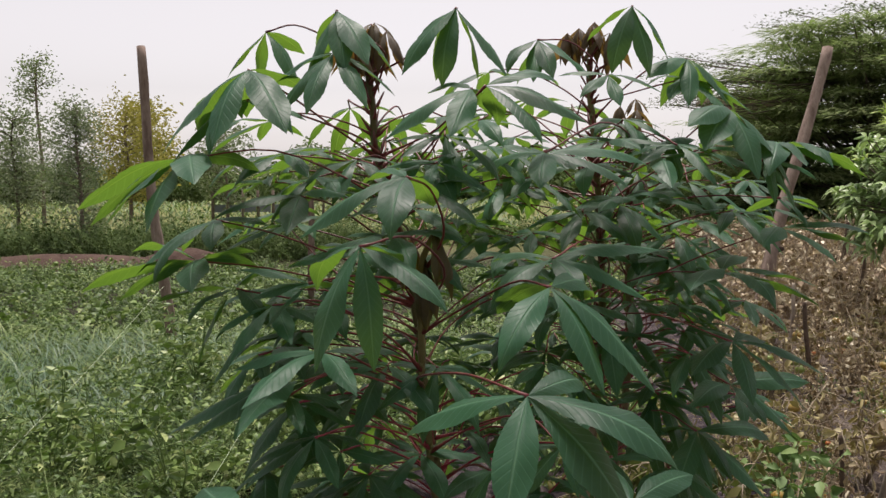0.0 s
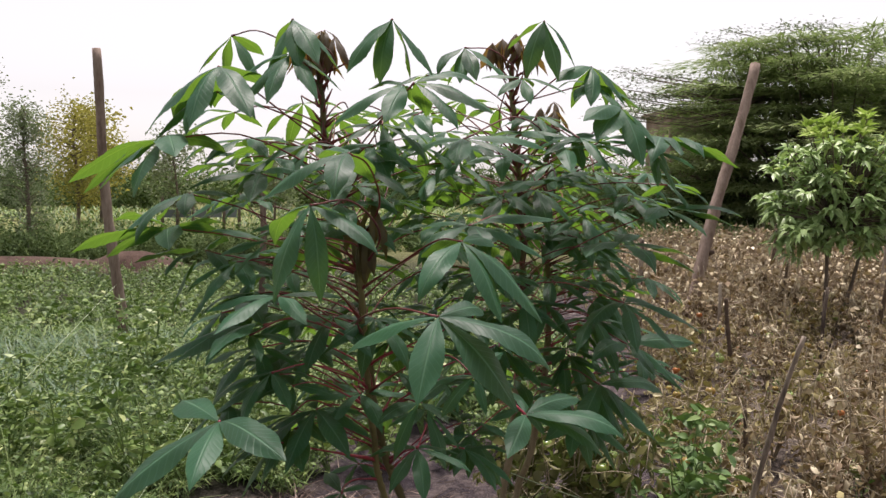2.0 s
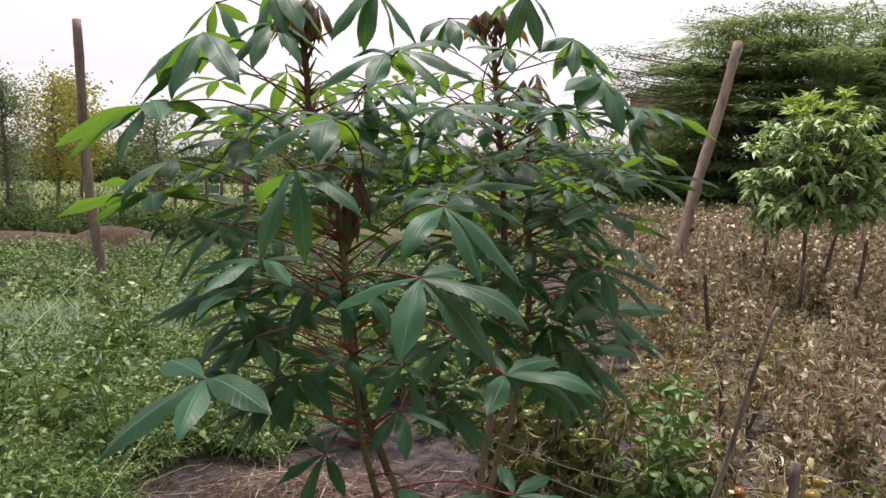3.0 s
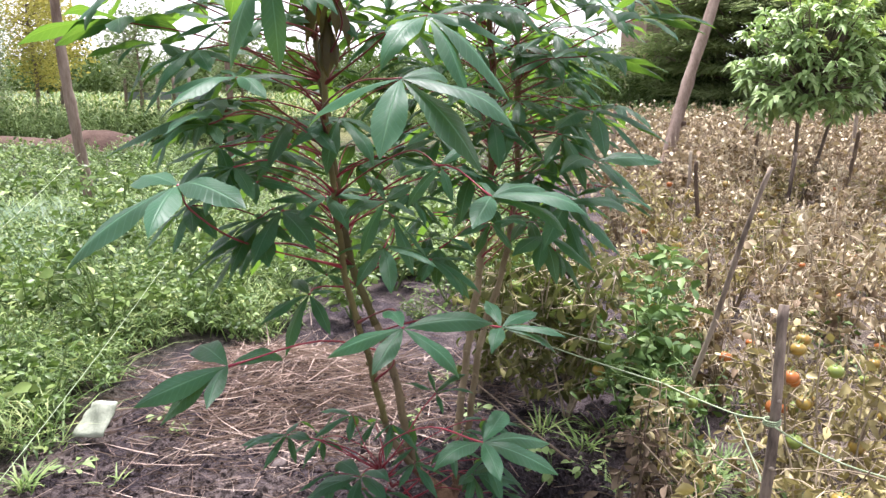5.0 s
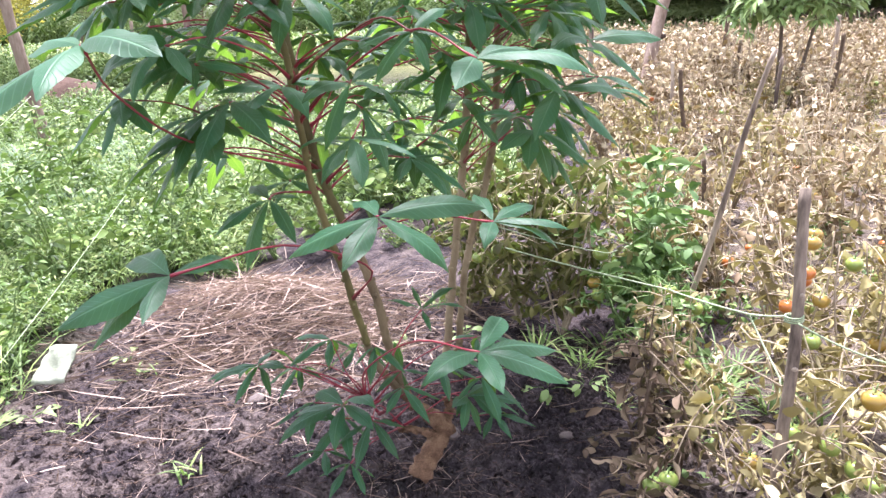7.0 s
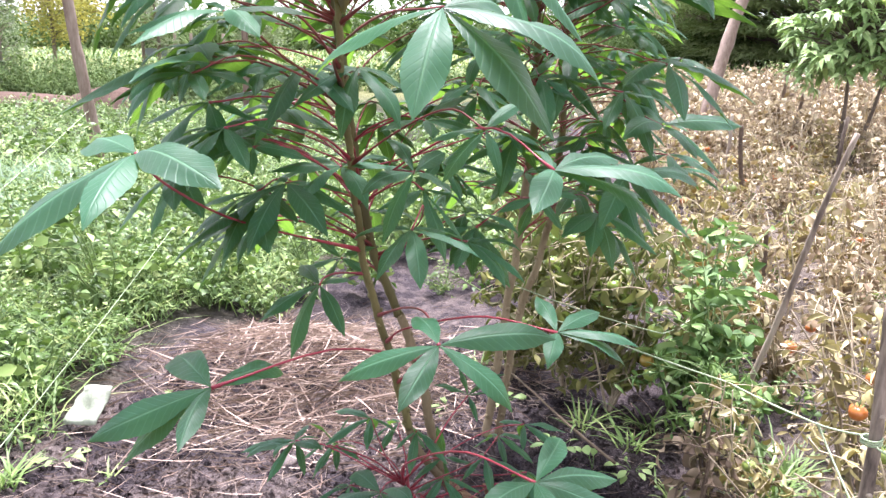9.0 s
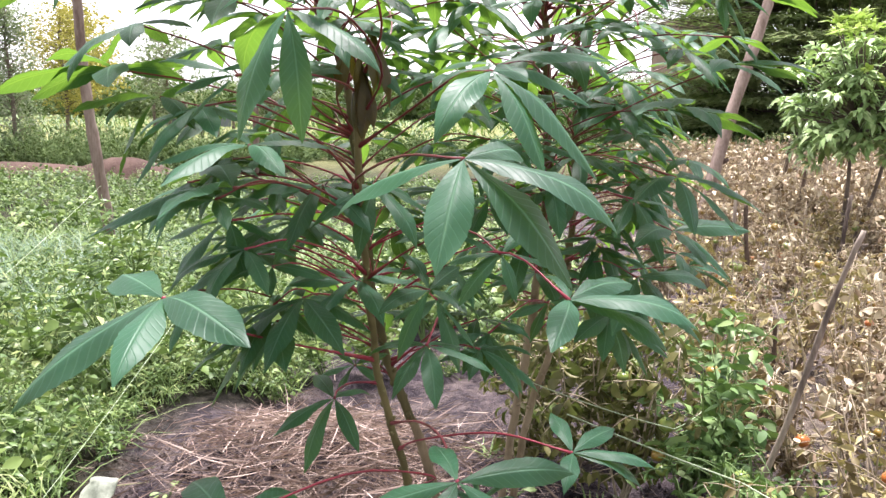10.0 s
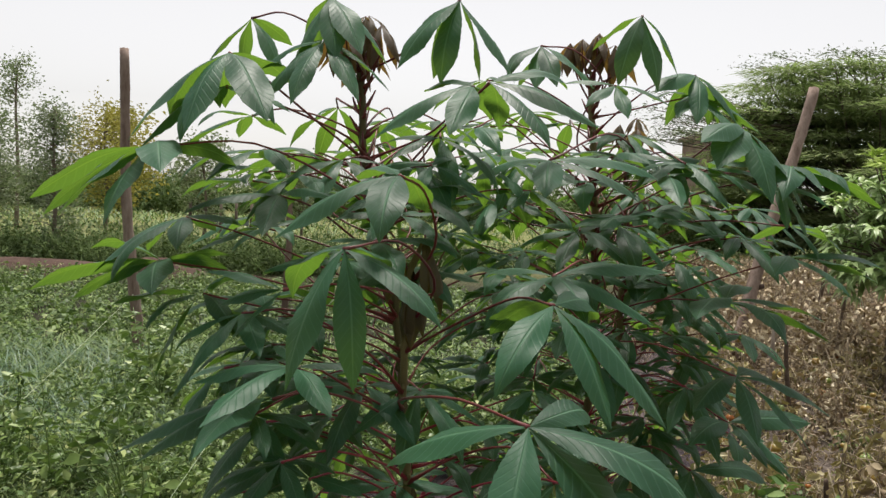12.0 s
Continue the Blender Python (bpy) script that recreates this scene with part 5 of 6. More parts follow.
def onions(n, x0, x1, y0, y1, length, width, seed, rule, label):
    rng = np.random.RandomState(seed)
    p = spots_in(rng, n, x0, x1, y0, y1, rule)
    p = np.repeat(p, 5, 0) + rng.normal(0, 0.03, (len(p) * 5, 2))
    m = len(p)
    way = rnd_ways(rng, m, 0.75, 0.99)
    g = Geo()
    blade_cloud(g, np.stack([p[:, 0], p[:, 1], height(p[:, 0], p[:, 1])], -1), way, np.stack([way[:, 0], way[:, 1], np.full(m, -0.2)], -1), length * rng.uniform(0.6, 1.1, m), width * rng.uniform(0.7, 1.2, m), 0.45)
    tagged(part("onion_bed", g, MAT_ONION), label, "onions", kind="stuff")


onions(1500, -7, -1.0, 4.6, 7.5, 0.40, 0.0075, 75, lambda x, y: x < -1.35 - 0.12 * (y - 4.6) + 0.2 * np.sin(2 * y), "blue-green onion leaves in rows beyond the weeds")
herbs("green_weeds", spots_in(_r, 1000, -9, -1.2, 7.3, 13.6, lambda x, y: x < -1.3 - 0.12 * (y - 4.6)), 0.30, 0.085, 9, 4, 74, "low mixed green weeds towards the hedge")


def far_grass():
    rng = np.random.RandomState(77)
    n = 14000
    y = rng.uniform(17.5, 42, n)
    x = rng.uniform(-1, 1, n) * (6 + 0.75 * y)
    way = rnd_ways(rng, n, 0.7, 0.99)
    g = Geo()
    blade_cloud(g, np.stack([x, y, height(x, y)], -1), way, way * np.array((1, 1, -0.3)), 0.012 * y + 0.1 * rng.rand(n), 0.0016 * y * rng.uniform(0.7, 1.3, n), 0.5)
    tagged(part("far_grass", g, MAT_HERB), "rough yellow-green grass in the distance", "grass", kind="stuff")


far_grass()

# ---- tomato plants ----


def tomato_mesh(name, material, seed):
    rng = np.random.RandomState(seed)
    nu, nv = 10, 14
    vs = []
    for i in range(nu + 1):
        th = math.pi * i / nu
        for j in range(nv):
            ph = 2 * math.pi * j / nv
            r = math.sin(th) * (1 + 0.05 * math.cos(5 * ph + seed) * math.sin(th))
            zz = 0.86 * math.cos(th) - 0.16 * math.exp(-((th / 0.35) ** 2))
            vs.append((r * math.cos(ph), r * math.sin(ph), zz))
    q = [(i * nv + j, (i + 1) * nv + j, (i + 1) * nv + (j + 1) % nv, i * nv + (j + 1) % nv) for i in range(nu) for j in range(nv)]
    return Geo().add(vs, [np.array(q)]).mesh(name, material)


def calyx_mesh():
    g = Geo()
    a = np.arange(5) * 2 * math.pi / 5
    way = np.stack([np.cos(a), np.sin(a), np.full(5, 0.25)], -1)
    leaf_cloud(g, np.tile((0.0, 0.0, 0.72), (5, 1)), way, np.tile(UP, (5, 1)), np.full(5, 0.75), np.full(5, 0.22), -0.2)
    g.add(*tube([(0, 0, 0.7), (0.05, 0, 1.1), (0.2, 0.05, 1.5)], [0.07, 0.06, 0.05], 5))
    return g.mesh("calyx", MAT_GREENSTEM)


FRUIT = {"green": tomato_mesh("tomato", MAT_TOM_GREEN, 1), "yellow": tomato_mesh("tomato", MAT_TOM_YELLOW, 2), "red": tomato_mesh("tomato", MAT_TOM_RED, 3)}
CALYX = calyx_mesh()


def add_tomato(plant, place, r, kind):
    t = part("tomato", FRUIT[kind], None, plant, {"green": "unripe pale green tomato", "yellow": "turning yellow tomato", "red": "ripe orange-red tomato"}[kind])
    t.location, t.scale = place, (r, r, r)
    c = part("calyx", CALYX, None, t)
    return c


def tomato_plant(tall, leaf, stems, leaves, seed, leaf_mat, stem_mat, droop, wide=0.16):
    """One plant at the origin: winding stems with side shoots, and hanging leaves."""
    rng = np.random.RandomState(seed)
    root = new("tomato_plant")
    root.empty_display_size = 0.05
    sg, lg = Geo(), Geo()
    ends = []
    for k in range(stems):
        a = rng.uniform(0, 6.28)
        out = np.array((math.cos(a), math.sin(a), 0.0))
        h = tall * rng.uniform(0.6, 1.05)
        p = spline([(0, 0, -0.02), out * wide * 0.35 + UP * h * 0.3, out * wide * 0.7 + UP * h * 0.65 + rng.normal(0, 0.02, 3), out * wide * rng.uniform(0.6, 1.5) + UP * h], 14)
        sg.add(*tube(p, np.linspace(0.0055, 0.002, 14), 5))
        for _ in range(5):
            i = rng.randint(3, 13)
            w = rnd_ways(rng, 1, -0.3, 0.5)[0]
            q = spline([p[i], p[i] + w * 0.07, p[i] + w * 0.15 - UP * 0.03 * droop], 7)
            sg.add(*tube(q, np.linspace(0.0026, 0.0011, 7), 4))
            ends.append(q)
        ends.append(p[4:])
    pts = np.concatenate(ends)
    pick = pts[rng.randint(len(pts), size=leaves)]
    way = rnd_ways(rng, leaves, -0.9 if droop > 0.5 else -0.4, 0.1 if droop > 0.5 else 0.5)
    ln = leaf * rng.uniform(0.5, 1.3, leaves)
    nor = rnd_ways(rng, leaves, 0.0, 0.95)
    curl_cloud(lg, pick, way, nor, ln, ln * (rng.uniform(0.3, 0.65, leaves) if droop >= 1.0 else rng.uniform(0.25, 0.6, leaves)), rng.uniform(0.3, 2.2 if droop > 0.5 else 1.1, leaves), rng.uniform(-0.2, 1.2 if droop > 0.5 else 0.6, leaves))
    part("stem", sg, stem_mat, root)
    part("foliage", lg, leaf_mat, root)
    return root


def place_tomato(src, x, y, turn, scale, label, group):
    ob = copy_thing(src, pose(x, y, float(height(x, y)), 0, 0, turn) @ Matrix.Diagonal((scale, scale, scale, 1)))
    return tagged(ob, label, "plant", group)


_dry = [tomato_plant(0.66, 0.054, 9, 290, 100 + k, MAT_DRYLEAF, MAT_DRYSTEM, 1.0) for k in range(3)] + [tomato_plant(0.52, 0.052, 9, 300, 104 + k, MAT_YELLOWLEAF, MAT_DRYSTEM, 0.8, 0.2) for k in range(2)]
for _k, _kinds in enumerate((("red", "yellow"), ("green",), ("red",), ("green", "yellow", "green"), ("yellow", "green"))):
    _rt = np.random.RandomState(120 + _k)
    for _kind in _kinds:
        _w = rnd_ways(_rt, 1, 0, 0.1)[0]
        add_tomato(_dry[_k], tuple(_w[:2] * 0.13) + (_rt.uniform(0.12, 0.36),), _rt.uniform(0.022, 0.032), _kind)
_green = tomato_plant(0.72, 0.068, 8, 620, 110, MAT_TOMLEAF, MAT_GREENSTEM, 0.4, 0.2)
_dull = tomato_plant(0.70, 0.06, 7, 420, 111, MAT_DULLLEAF, MAT_DRYSTEM, 0.8, 0.16)
for _p in (-0.1, 0.08, 0.14):
    add_tomato(_dull, (_p, -0.10, 0.38 + _p * 0.5), 0.028, "green")

# the one of each kind stands in the bed too
_first = ((1.55, 2.75), (2.05, 3.3), (2.5, 2.5), (1.28, 1.55), (1.45, 1.75))
for _ob, (_x, _y) in zip(_dry, _first):
    _ob.matrix_world = pose(_x, _y, float(height(_x, _y)))
    tagged(_ob, "withered brown and yellow tomato plant with a few tomatoes", "plant", "dry tomato plants")
_green.matrix_world = pose(1.10, 2.70, 0)
tagged(_green, "bushy green tomato plant between withered ones", "plant", "green tomato plants")
_dull.matrix_world = pose(0.74, 2.86, 0)
tagged(_dull, "dull dying tomato plant with green tomatoes behind cassava stems", "plant", "dry tomato plants")
place_tomato(_green, 1.38, 3.05, 120, 0.8, "smaller green tomato plant between withered ones", "green tomato plants")
place_tomato(_green, 1.20, 2.35, 200, 0.55, "low green tomato plant near a cord", "green tomato plants")
place_tomato(_dull, 0.86, 2.66, 100, 1.05, "dull dying tomato plant with a few green tomatoes", "dry tomato plants")
place_tomato(_dull, 1.02, 3.25, 230, 1.15, "tall dull tomato plant with hanging brown leaves", "dry tomato plants")
place_tomato(_dull, 0.72, 3.2, 300, 1.1, "dull tomato plant behind the cassava stems", "dry tomato plants")
place_tomato(_dull, 0.95, 3.05, 160, 0.9, "dull dying tomato plant with green tomatoes", "dry tomato plants")
place_tomato(_dull, 0.55, 3.0, 60, 0.9, "dull dying tomato plant behind cassava stems", "dry tomato plants")


# plants with the fruit that shows best
_plant = tomato_plant(0.50, 0.046, 8, 260, 201, MAT_YELLOWLEAF, MAT_DRYSTEM, 0.8, 0.18)
_plant.matrix_world = pose(1.52, 2.27, 0)
tagged(_plant, "withered tomato plant bearing a cluster of ripe red tomatoes", "plant", "dry tomato plants")
for _p, _kind in (((-0.02, -0.07, 0.23), "red"), ((0.03, -0.05, 0.32), "red"), ((0.07, -0.02, 0.21), "green"), ((0.04, -0.07, 0.48), "yellow"), ((0.05, -0.12, 0.28), "yellow")):
    add_tomato(_plant, _p, 0.025, _kind)
_plant = tomato_plant(0.72, 0.046, 8, 260, 202, MAT_YELLOWLEAF, MAT_DRYSTEM, 0.8, 0.18)
_plant.matrix_world = pose(1.42, 1.98, 0)
tagged(_plant, "withered tomato plant with yellow and red tomatoes by a stake", "plant", "dry tomato plants")
for _p, _kind in (((0.01, 0.02, 0.52), "yellow"), ((-0.05, -0.06, 0.46), "red"), ((-0.08, -0.03, 0.35), "red"), ((-0.01, -0.08, 0.38), "yellow"), ((0.10, -0.05, 0.47), "green")):
    add_tomato(_plant, _p, 0.025, _kind)
_plant = tomato_plant(0.45, 0.046, 8, 260, 203, MAT_TOMLEAF, MAT_GREENSTEM, 0.8, 0.18)
_plant.matrix_world = pose(1.10, 2.42, 0)
tagged(_plant, "low green tomato plant with unripe tomatoes by a cord", "plant", "dry tomato plants")
for _p, _kind in (((0.03, -0.12, 0.29), "green"), ((0.10, -0.17, 0.24), "green"), ((-0.15, 0.13, 0.25), "yellow"), ((-0.15, 0.08, 0.22), "green")):
    add_tomato(_plant, _p, 0.025, _kind)
_plant = tomato_plant(0.42, 0.046, 8, 260, 204, MAT_YELLOWLEAF, MAT_DRYSTEM, 0.8, 0.28)
_plant.matrix_world = pose(1.13, 1.58, 0)
tagged(_plant, "sprawling yellowed tomato plant with green tomatoes", "plant", "dry tomato plants")
for _p, _kind in (((0.05, -0.13, 0.20), "green"), ((-0.12, -0.08, 0.15), "yellow"), ((-0.34, -0.03, 0.08), "green"), ((-0.30, -0.03, 0.09), "green"), ((0.06, -0.18, 0.08), "green")):
    add_tomato(_plant, _p, 0.025, _kind)


for _k, (_x, _y, _h) in enumerate(((0.86, 1.86, 0.36), (0.92, 1.70, 0.30), (0.98, 2.02, 0.40), (0.80, 1.60, 0.16))):
    _plant = tomato_plant(_h, 0.046, 4, 120, 210 + _k, MAT_SHRIVEL, MAT_TWIG, 1.0, 0.05)
    _plant.matrix_world = pose(_x, _y, float(height(_x, _y)))
    tagged(_plant, "small shrivelled brown tomato plant at the bed's edge", "plant", "dry tomato plants")


def dry_bed():
    rng = np.random.RandomState(130)
    done = [(1.52, 2.27), (1.42, 1.98), (1.13, 1.58), (1.28, 1.55), (1.45, 1.75), (1.55, 2.75), (2.05, 3.3), (2.5, 2.5), (1.10, 2.70)]
    count = 0
    for _ in range(1500):
        y = rng.uniform(1.15, 8.0)
        x = rng.uniform(0.75, 1.7 + 0.75 * y)
        if x < 1.16 + 0.30 * max(y - 2.8, -0.5) + 0.1 * math.sin(4 * y):
            continue
        if min((x - a) ** 2 + (y - b) ** 2 for a, b in done) < 0.30**2 or abs(x - 1.5 - 0.2 * y) < 0.10:
            continue
        done.append((x, y))
        src = _dry[rng.randint(5)] if y > 2.2 else _dry[3 + rng.randint(2)]
        s = rng.uniform(0.6, 1.25) if y > 2.2 else rng.uniform(0.6, 0.85)
        place_tomato(src, x, y, rng.uniform(0, 360), s, "withered brown and yellow tomato plant with drooping leaves", "dry tomato plants")
        count += 1
        if count > 140:
            break


dry_bed()


def far_dry_bed():
    rng = np.random.RandomState(131)
    p = spots_in(rng, 1600, 1.5, 16, 7.6, 16.5, lambda x, y: x > 0.6 + 0.30 * (y - 2.8))
    n = len(p)
    sg, lg = Geo(), Geo()
    a = np.repeat(np.stack([p[:, 0], p[:, 1], np.zeros(n)], -1), 7, 0) + rng.normal(0, 0.07, (n * 7, 3)) * (1, 1, 0)
    b = a + rnd_ways(rng, len(a), 0.75, 0.99) * rng.uniform(0.35, 0.85, len(a))[:, None]
    stick_cloud(sg, a, b, 0.0045)
    idx = np.repeat(np.arange(len(a)), 4)
    t = rng.uniform(0.2, 1, len(idx))
    ln = rng.uniform(0.05, 0.12, len(idx))
    leaf_cloud(lg, a[idx] + (b - a)[idx] * t[:, None], rnd_ways(rng, len(idx), -0.9, 0.2), rnd_ways(rng, len(idx), 0, 0.9), ln, ln * 0.5, 0.5, 0.5)
    ob = tagged(part("dry_crop", lg, MAT_DRYLEAF), "withered brown tomato crop further back", "crop", kind="stuff")
    part("stem", sg, MAT_DRYSTEM, ob)


far_dry_bed()


herbs("green_weeds", spots_in(np.random.RandomState(133), 150, 0.9, 5.0, 1.2, 7.0, lambda x, y: (x > 1.2 + 0.30 * np.maximum(y - 2.8, -0.5)) & clumpy(1.3 * x + 2, y)), 0.26, 0.045, 12, 4, 134, "low green weeds among the withered tomato plants")


herbs("green_weeds", spots_in(np.random.RandomState(135), 420, 5.5, 16.0, 15.5, 22.0, lambda x, y: x > 0.42 * y - 1.0), 0.42, 0.13, 9, 4, 136, "yellow-green weeds at the end of the dry bed", MAT_YELLOWWEED)


def weed_plants():
    """Bushy knee-high weeds, each a plant with winding stems."""
    kinds = [tomato_plant(0.46, 0.050, 9, 250, 300, MAT_WEEDLEAF, MAT_GREENSTEM, 0.4, 0.22), tomato_plant(0.36, 0.038, 10, 300, 301, MAT_WEEDLEAF, MAT_GREENSTEM, 0.4, 0.2),
             tomato_plant(0.52, 0.060, 7, 190, 302, MAT_WEEDLEAF, MAT_GREENSTEM, 0.4, 0.2)]
    rng = np.random.RandomState(303)
    spots = np.concatenate([spots_in(rng, 500, -3.2, -0.6, 2.5, 4.6, weed_edge), spots_in(rng, 260, -2.5, 1.1, 4.0, 6.2, weed_edge)])
    done = []
    for x, y in spots:
        if done and min((x - a) ** 2 + (y - b) ** 2 for a, b in done) < 0.27**2:
            continue
        k = len(done)
        done.append((x, y))
        m = pose(x, y, float(height(x, y)), 0, 0, rng.uniform(0, 360)) @ Matrix.Scale(rng.uniform(0.65, 1.15), 4)
        if k < 3:
            ob = kinds[k]
            ob.name = "weed_plant"
            ob.matrix_world = m
        else:
            ob = copy_thing(kinds[k % 3], m)
        tagged(ob, ("bushy green weed with small pointed leaves", "low dense yellow-green weed with small leaves", "tall open green weed with broad leaves")[k % 3], "weed", "weed plants")
        if len(done) >= 95:
            break


weed_plants()


def dry_litter():
    """Curled fallen leaves and bits of stem under the tomato plants."""
    rng = np.random.RandomState(132)
    p = spots_in(rng, 5000, 0.7, 5.5, 1.0, 7.5, lambda x, y: x > 1.15 + 0.30 * np.maximum(y - 2.8, -0.5))
    n = len(p)
    g = Geo()
    ln = rng.uniform(0.02, 0.06, n)
    curl_cloud(g, np.stack([p[:, 0], p[:, 1], height(p[:, 0], p[:, 1]) + 0.006 + 0.02 * rng.rand(n)], -1), rnd_ways(rng, n, -0.1, 0.4), rnd_ways(rng, n, 0.3, 0.95), ln, ln * rng.uniform(0.4, 0.8, n), rng.uniform(0.2, 1.8, n), rng.uniform(-0.3, 1.2, n))
    tagged(part("leaf_litter", g, MAT_DRYLEAF), "fallen curled dry leaves under the tomato plants", "litter", kind="stuff")


dry_litter()

# ---- trees ----


def limbs(g, rng, a, b, r, depth, ends, kids=3, spread=0.6):
    """A limb from a to b that forks; leaves the end points in ends."""
    a, b = np.asarray(a, float), np.asarray(b, float)
    L = np.linalg.norm(b - a)
    p = spline([a, a + (b - a) * 0.5 + rng.normal(0, 0.06 * L, 3), b], 7)
    g.add(*tube(p, np.linspace(r, r * 0.6, 7), 6))
    if depth == 0:
        ends.append(b)
        return
    d = unit(b - a)
    for _ in range(kids):
        w = unit(d + rng.normal(0, spread, 3))
        limbs(g, rng, b, b + w * L * rng.uniform(0.5, 0.8), r * 0.6, depth - 1, ends, kids, spread)


def mango_tree():
    rng = np.random.RandomState(140)
    tree = thing("mango_tree", (0, 0, 0), "young mango tree with dark drooping leaves and lime-green tips", "tree")
    g = Geo()
    for x, y, bx, bz in ((4.05, 7.05, 4.08, 1.2), (4.10, 7.0, 4.40, 1.0)):
        p = spline([(x, y, -0.05), ((x + bx) / 2 + 0.03, y, bz * 0.5), (bx, y, bz)], 12)
        g.add(*tube(p, np.linspace(0.024, 0.014, 12), 8))
    c = np.array((4.15, 7.0, 1.42))
    old, fresh = Geo(), Geo()
    for k in range(270):
        w = rnd_ways(rng, 1, -0.75, 0.98)[0]
        r = rng.uniform(0.55, 1.0)
        tip = c + w * np.array((0.62, 0.60, 0.84)) * r * (1 + 0.12 * math.sin(5 * k))
        base = c + (tip - c) * 0.6 - UP * 0.08
        g.add(*tube(spline([c + (tip - c) * 0.12 - UP * 0.2, base, tip], 6), np.linspace(0.008, 0.004, 6), 5))
        n = 13
        lw = rnd_ways(rng, n, -0.65, 0.5) + w * 0.4
        new_tip = (w[2] > 0.1 and r > 0.82 and k % 3 == 0) or (w[2] > 0.7 and r > 0.7)
        if new_tip:
            lw = rnd_ways(rng, n, -0.1, 0.9) + w * 0.5
        ln = rng.uniform(0.10, 0.18, n) * (0.9 if new_tip else 1)
        leaf_cloud(fresh if new_tip else old, np.repeat(tip[None], n, 0), lw, np.repeat(UP[None], n, 0) + rng.normal(0, 0.3, (n, 3)), ln, ln * 0.3, 0.4, 0.3)
    part("trunk", g, MAT_BARK, tree, "thin forked grey-brown trunk")
    tagged(part("crown", old, MAT_MANGO, tree, "dark green drooping leaves"), kind="stuff")
    tagged(part("new_growth", fresh, MAT_MANGO_NEW, tree, "lime-green young leaf tips"), kind="stuff")


mango_tree()


def acacia():
    rng = np.random.RandomState(141)
    tree = thing("acacia_tree", (0, 0, 0), "wide flat-topped acacia with dark layered feathery foliage", "tree")
    g, lg, dg = Geo(), Geo(), Geo()
    foot = np.array((13.0, 23.0, 0.0))
    for k in range(5):
        a = k * 1.26
        g.add(*tube(spline([foot + (0.1 * math.cos(a), 0.1 * math.sin(a), -0.2), foot + (0.5 * math.cos(a), 0.5 * math.sin(a), 1.4), foot + (2.4 * math.cos(a), 1.6 * math.sin(a), 3.4)], 10), np.linspace(0.20, 0.08, 10), 7))
    # flat tiers of fine fronds, each a thin plate that sags at its rim
    for k in range(430):
        a = rng.uniform(0, 2 * math.pi)
        tier = k % 9
        z = 0.9 + 0.54 * tier + rng.uniform(-0.08, 0.08) + 0.10 * math.sin(3 * a + tier)
        reach = 6.4 * math.sqrt(rng.uniform(0.02, 1.0)) * (0.70 + 0.30 * math.sin(math.pi * min(max(z / 5.6, 0), 1)))
        reach *= 0.82 if math.cos(a) < -0.35 else 1.0
        c = foot + np.array((math.cos(a) * reach, math.sin(a) * reach * 0.8, z + 0.10 * reach / 6))
        if k % 4 == 0:
            g.add(*tube(spline([foot + (0, 0, 0.4 + 0.5 * z), foot + (c - foot) * 0.5 + UP * 0.1, c], 7), np.linspace(0.05, 0.015, 7), 5))
        n = 270
        rad = rng.uniform(0.6, 1.15)
        ph, rr = rng.uniform(0, 2 * math.pi, n), rad * np.sqrt(rng.rand(n))
        rim = 1 + 0.3 * np.sin(3 * ph + k) + 0.2 * np.sin(7 * ph + 2 * k)
        off = np.stack([np.cos(ph) * rr * rim * 1.25, np.sin(ph) * rr * rim, rng.normal(0, 0.05, n) - 0.14 * rr**2 / rad], -1)
        way = unit(off * np.array((1, 1, 0)) + rng.normal(0, 0.25, (n, 3)) * np.array((1, 1, 0.4)))
        ln = rng.uniform(0.22, 0.42, n)
        leaf_cloud(lg, c + off, way, np.repeat(UP[None], n, 0) + rng.normal(0, 0.18, (n, 3)), ln, ln * 0.16, 0.15)
    # close inner foliage
    n = 2400
    w = rnd_ways(rng, n, -0.9, 0.9) * (rng.rand(n) ** 0.4)[:, None]
    pos = foot + np.array((0.4, 0.3, 2.75)) + w * np.array((4.4, 3.2, 1.7))
    ln = rng.uniform(0.25, 0.45, n)
    leaf_cloud(lg, pos, rnd_ways(rng, n, -0.2, 0.2), np.repeat(UP[None], n, 0) + rng.normal(0, 0.25, (n, 3)), ln, ln * 0.4, 0.2)
    # thin sparse top and left limb with grey twigs
    for k in range(44):
        c = foot + (np.array((rng.uniform(-3.6, 2.5), rng.uniform(-2, 2), rng.uniform(5.3, 5.9))) if k < 26 else np.array((rng.uniform(-7.0, -5.0), rng.uniform(-2, 1), rng.uniform(3.3, 4.6))))
        n = 110
        off = rng.normal(0, 1, (n, 3)) * np.array((0.38, 0.38, 0.05))
        ln = rng.uniform(0.1, 0.2, n)
        leaf_cloud(dg, c + off, rnd_ways(rng, n, -0.1, 0.5), np.repeat(UP[None], n, 0) + rng.normal(0, 0.3, (n, 3)), ln, ln * 0.3, 0.2)
        g.add(*tube(spline([foot + (0.3 * (c - foot)[0], 0, 4.2), foot + (c - foot) * np.array((0.7, 0.7, 0.95)), c], 6), np.linspace(0.03, 0.01, 6), 4))
    part("trunk", g, MAT_BARK, tree, "dark forked trunk and spreading limbs")
    part("crown", lg, MAT_ACACIA, tree, "dark green feathery layers")
    part("crown_top", dg, MAT_ACACIA_DIM, tree, "sparse grey-green twigs at the top")


acacia()


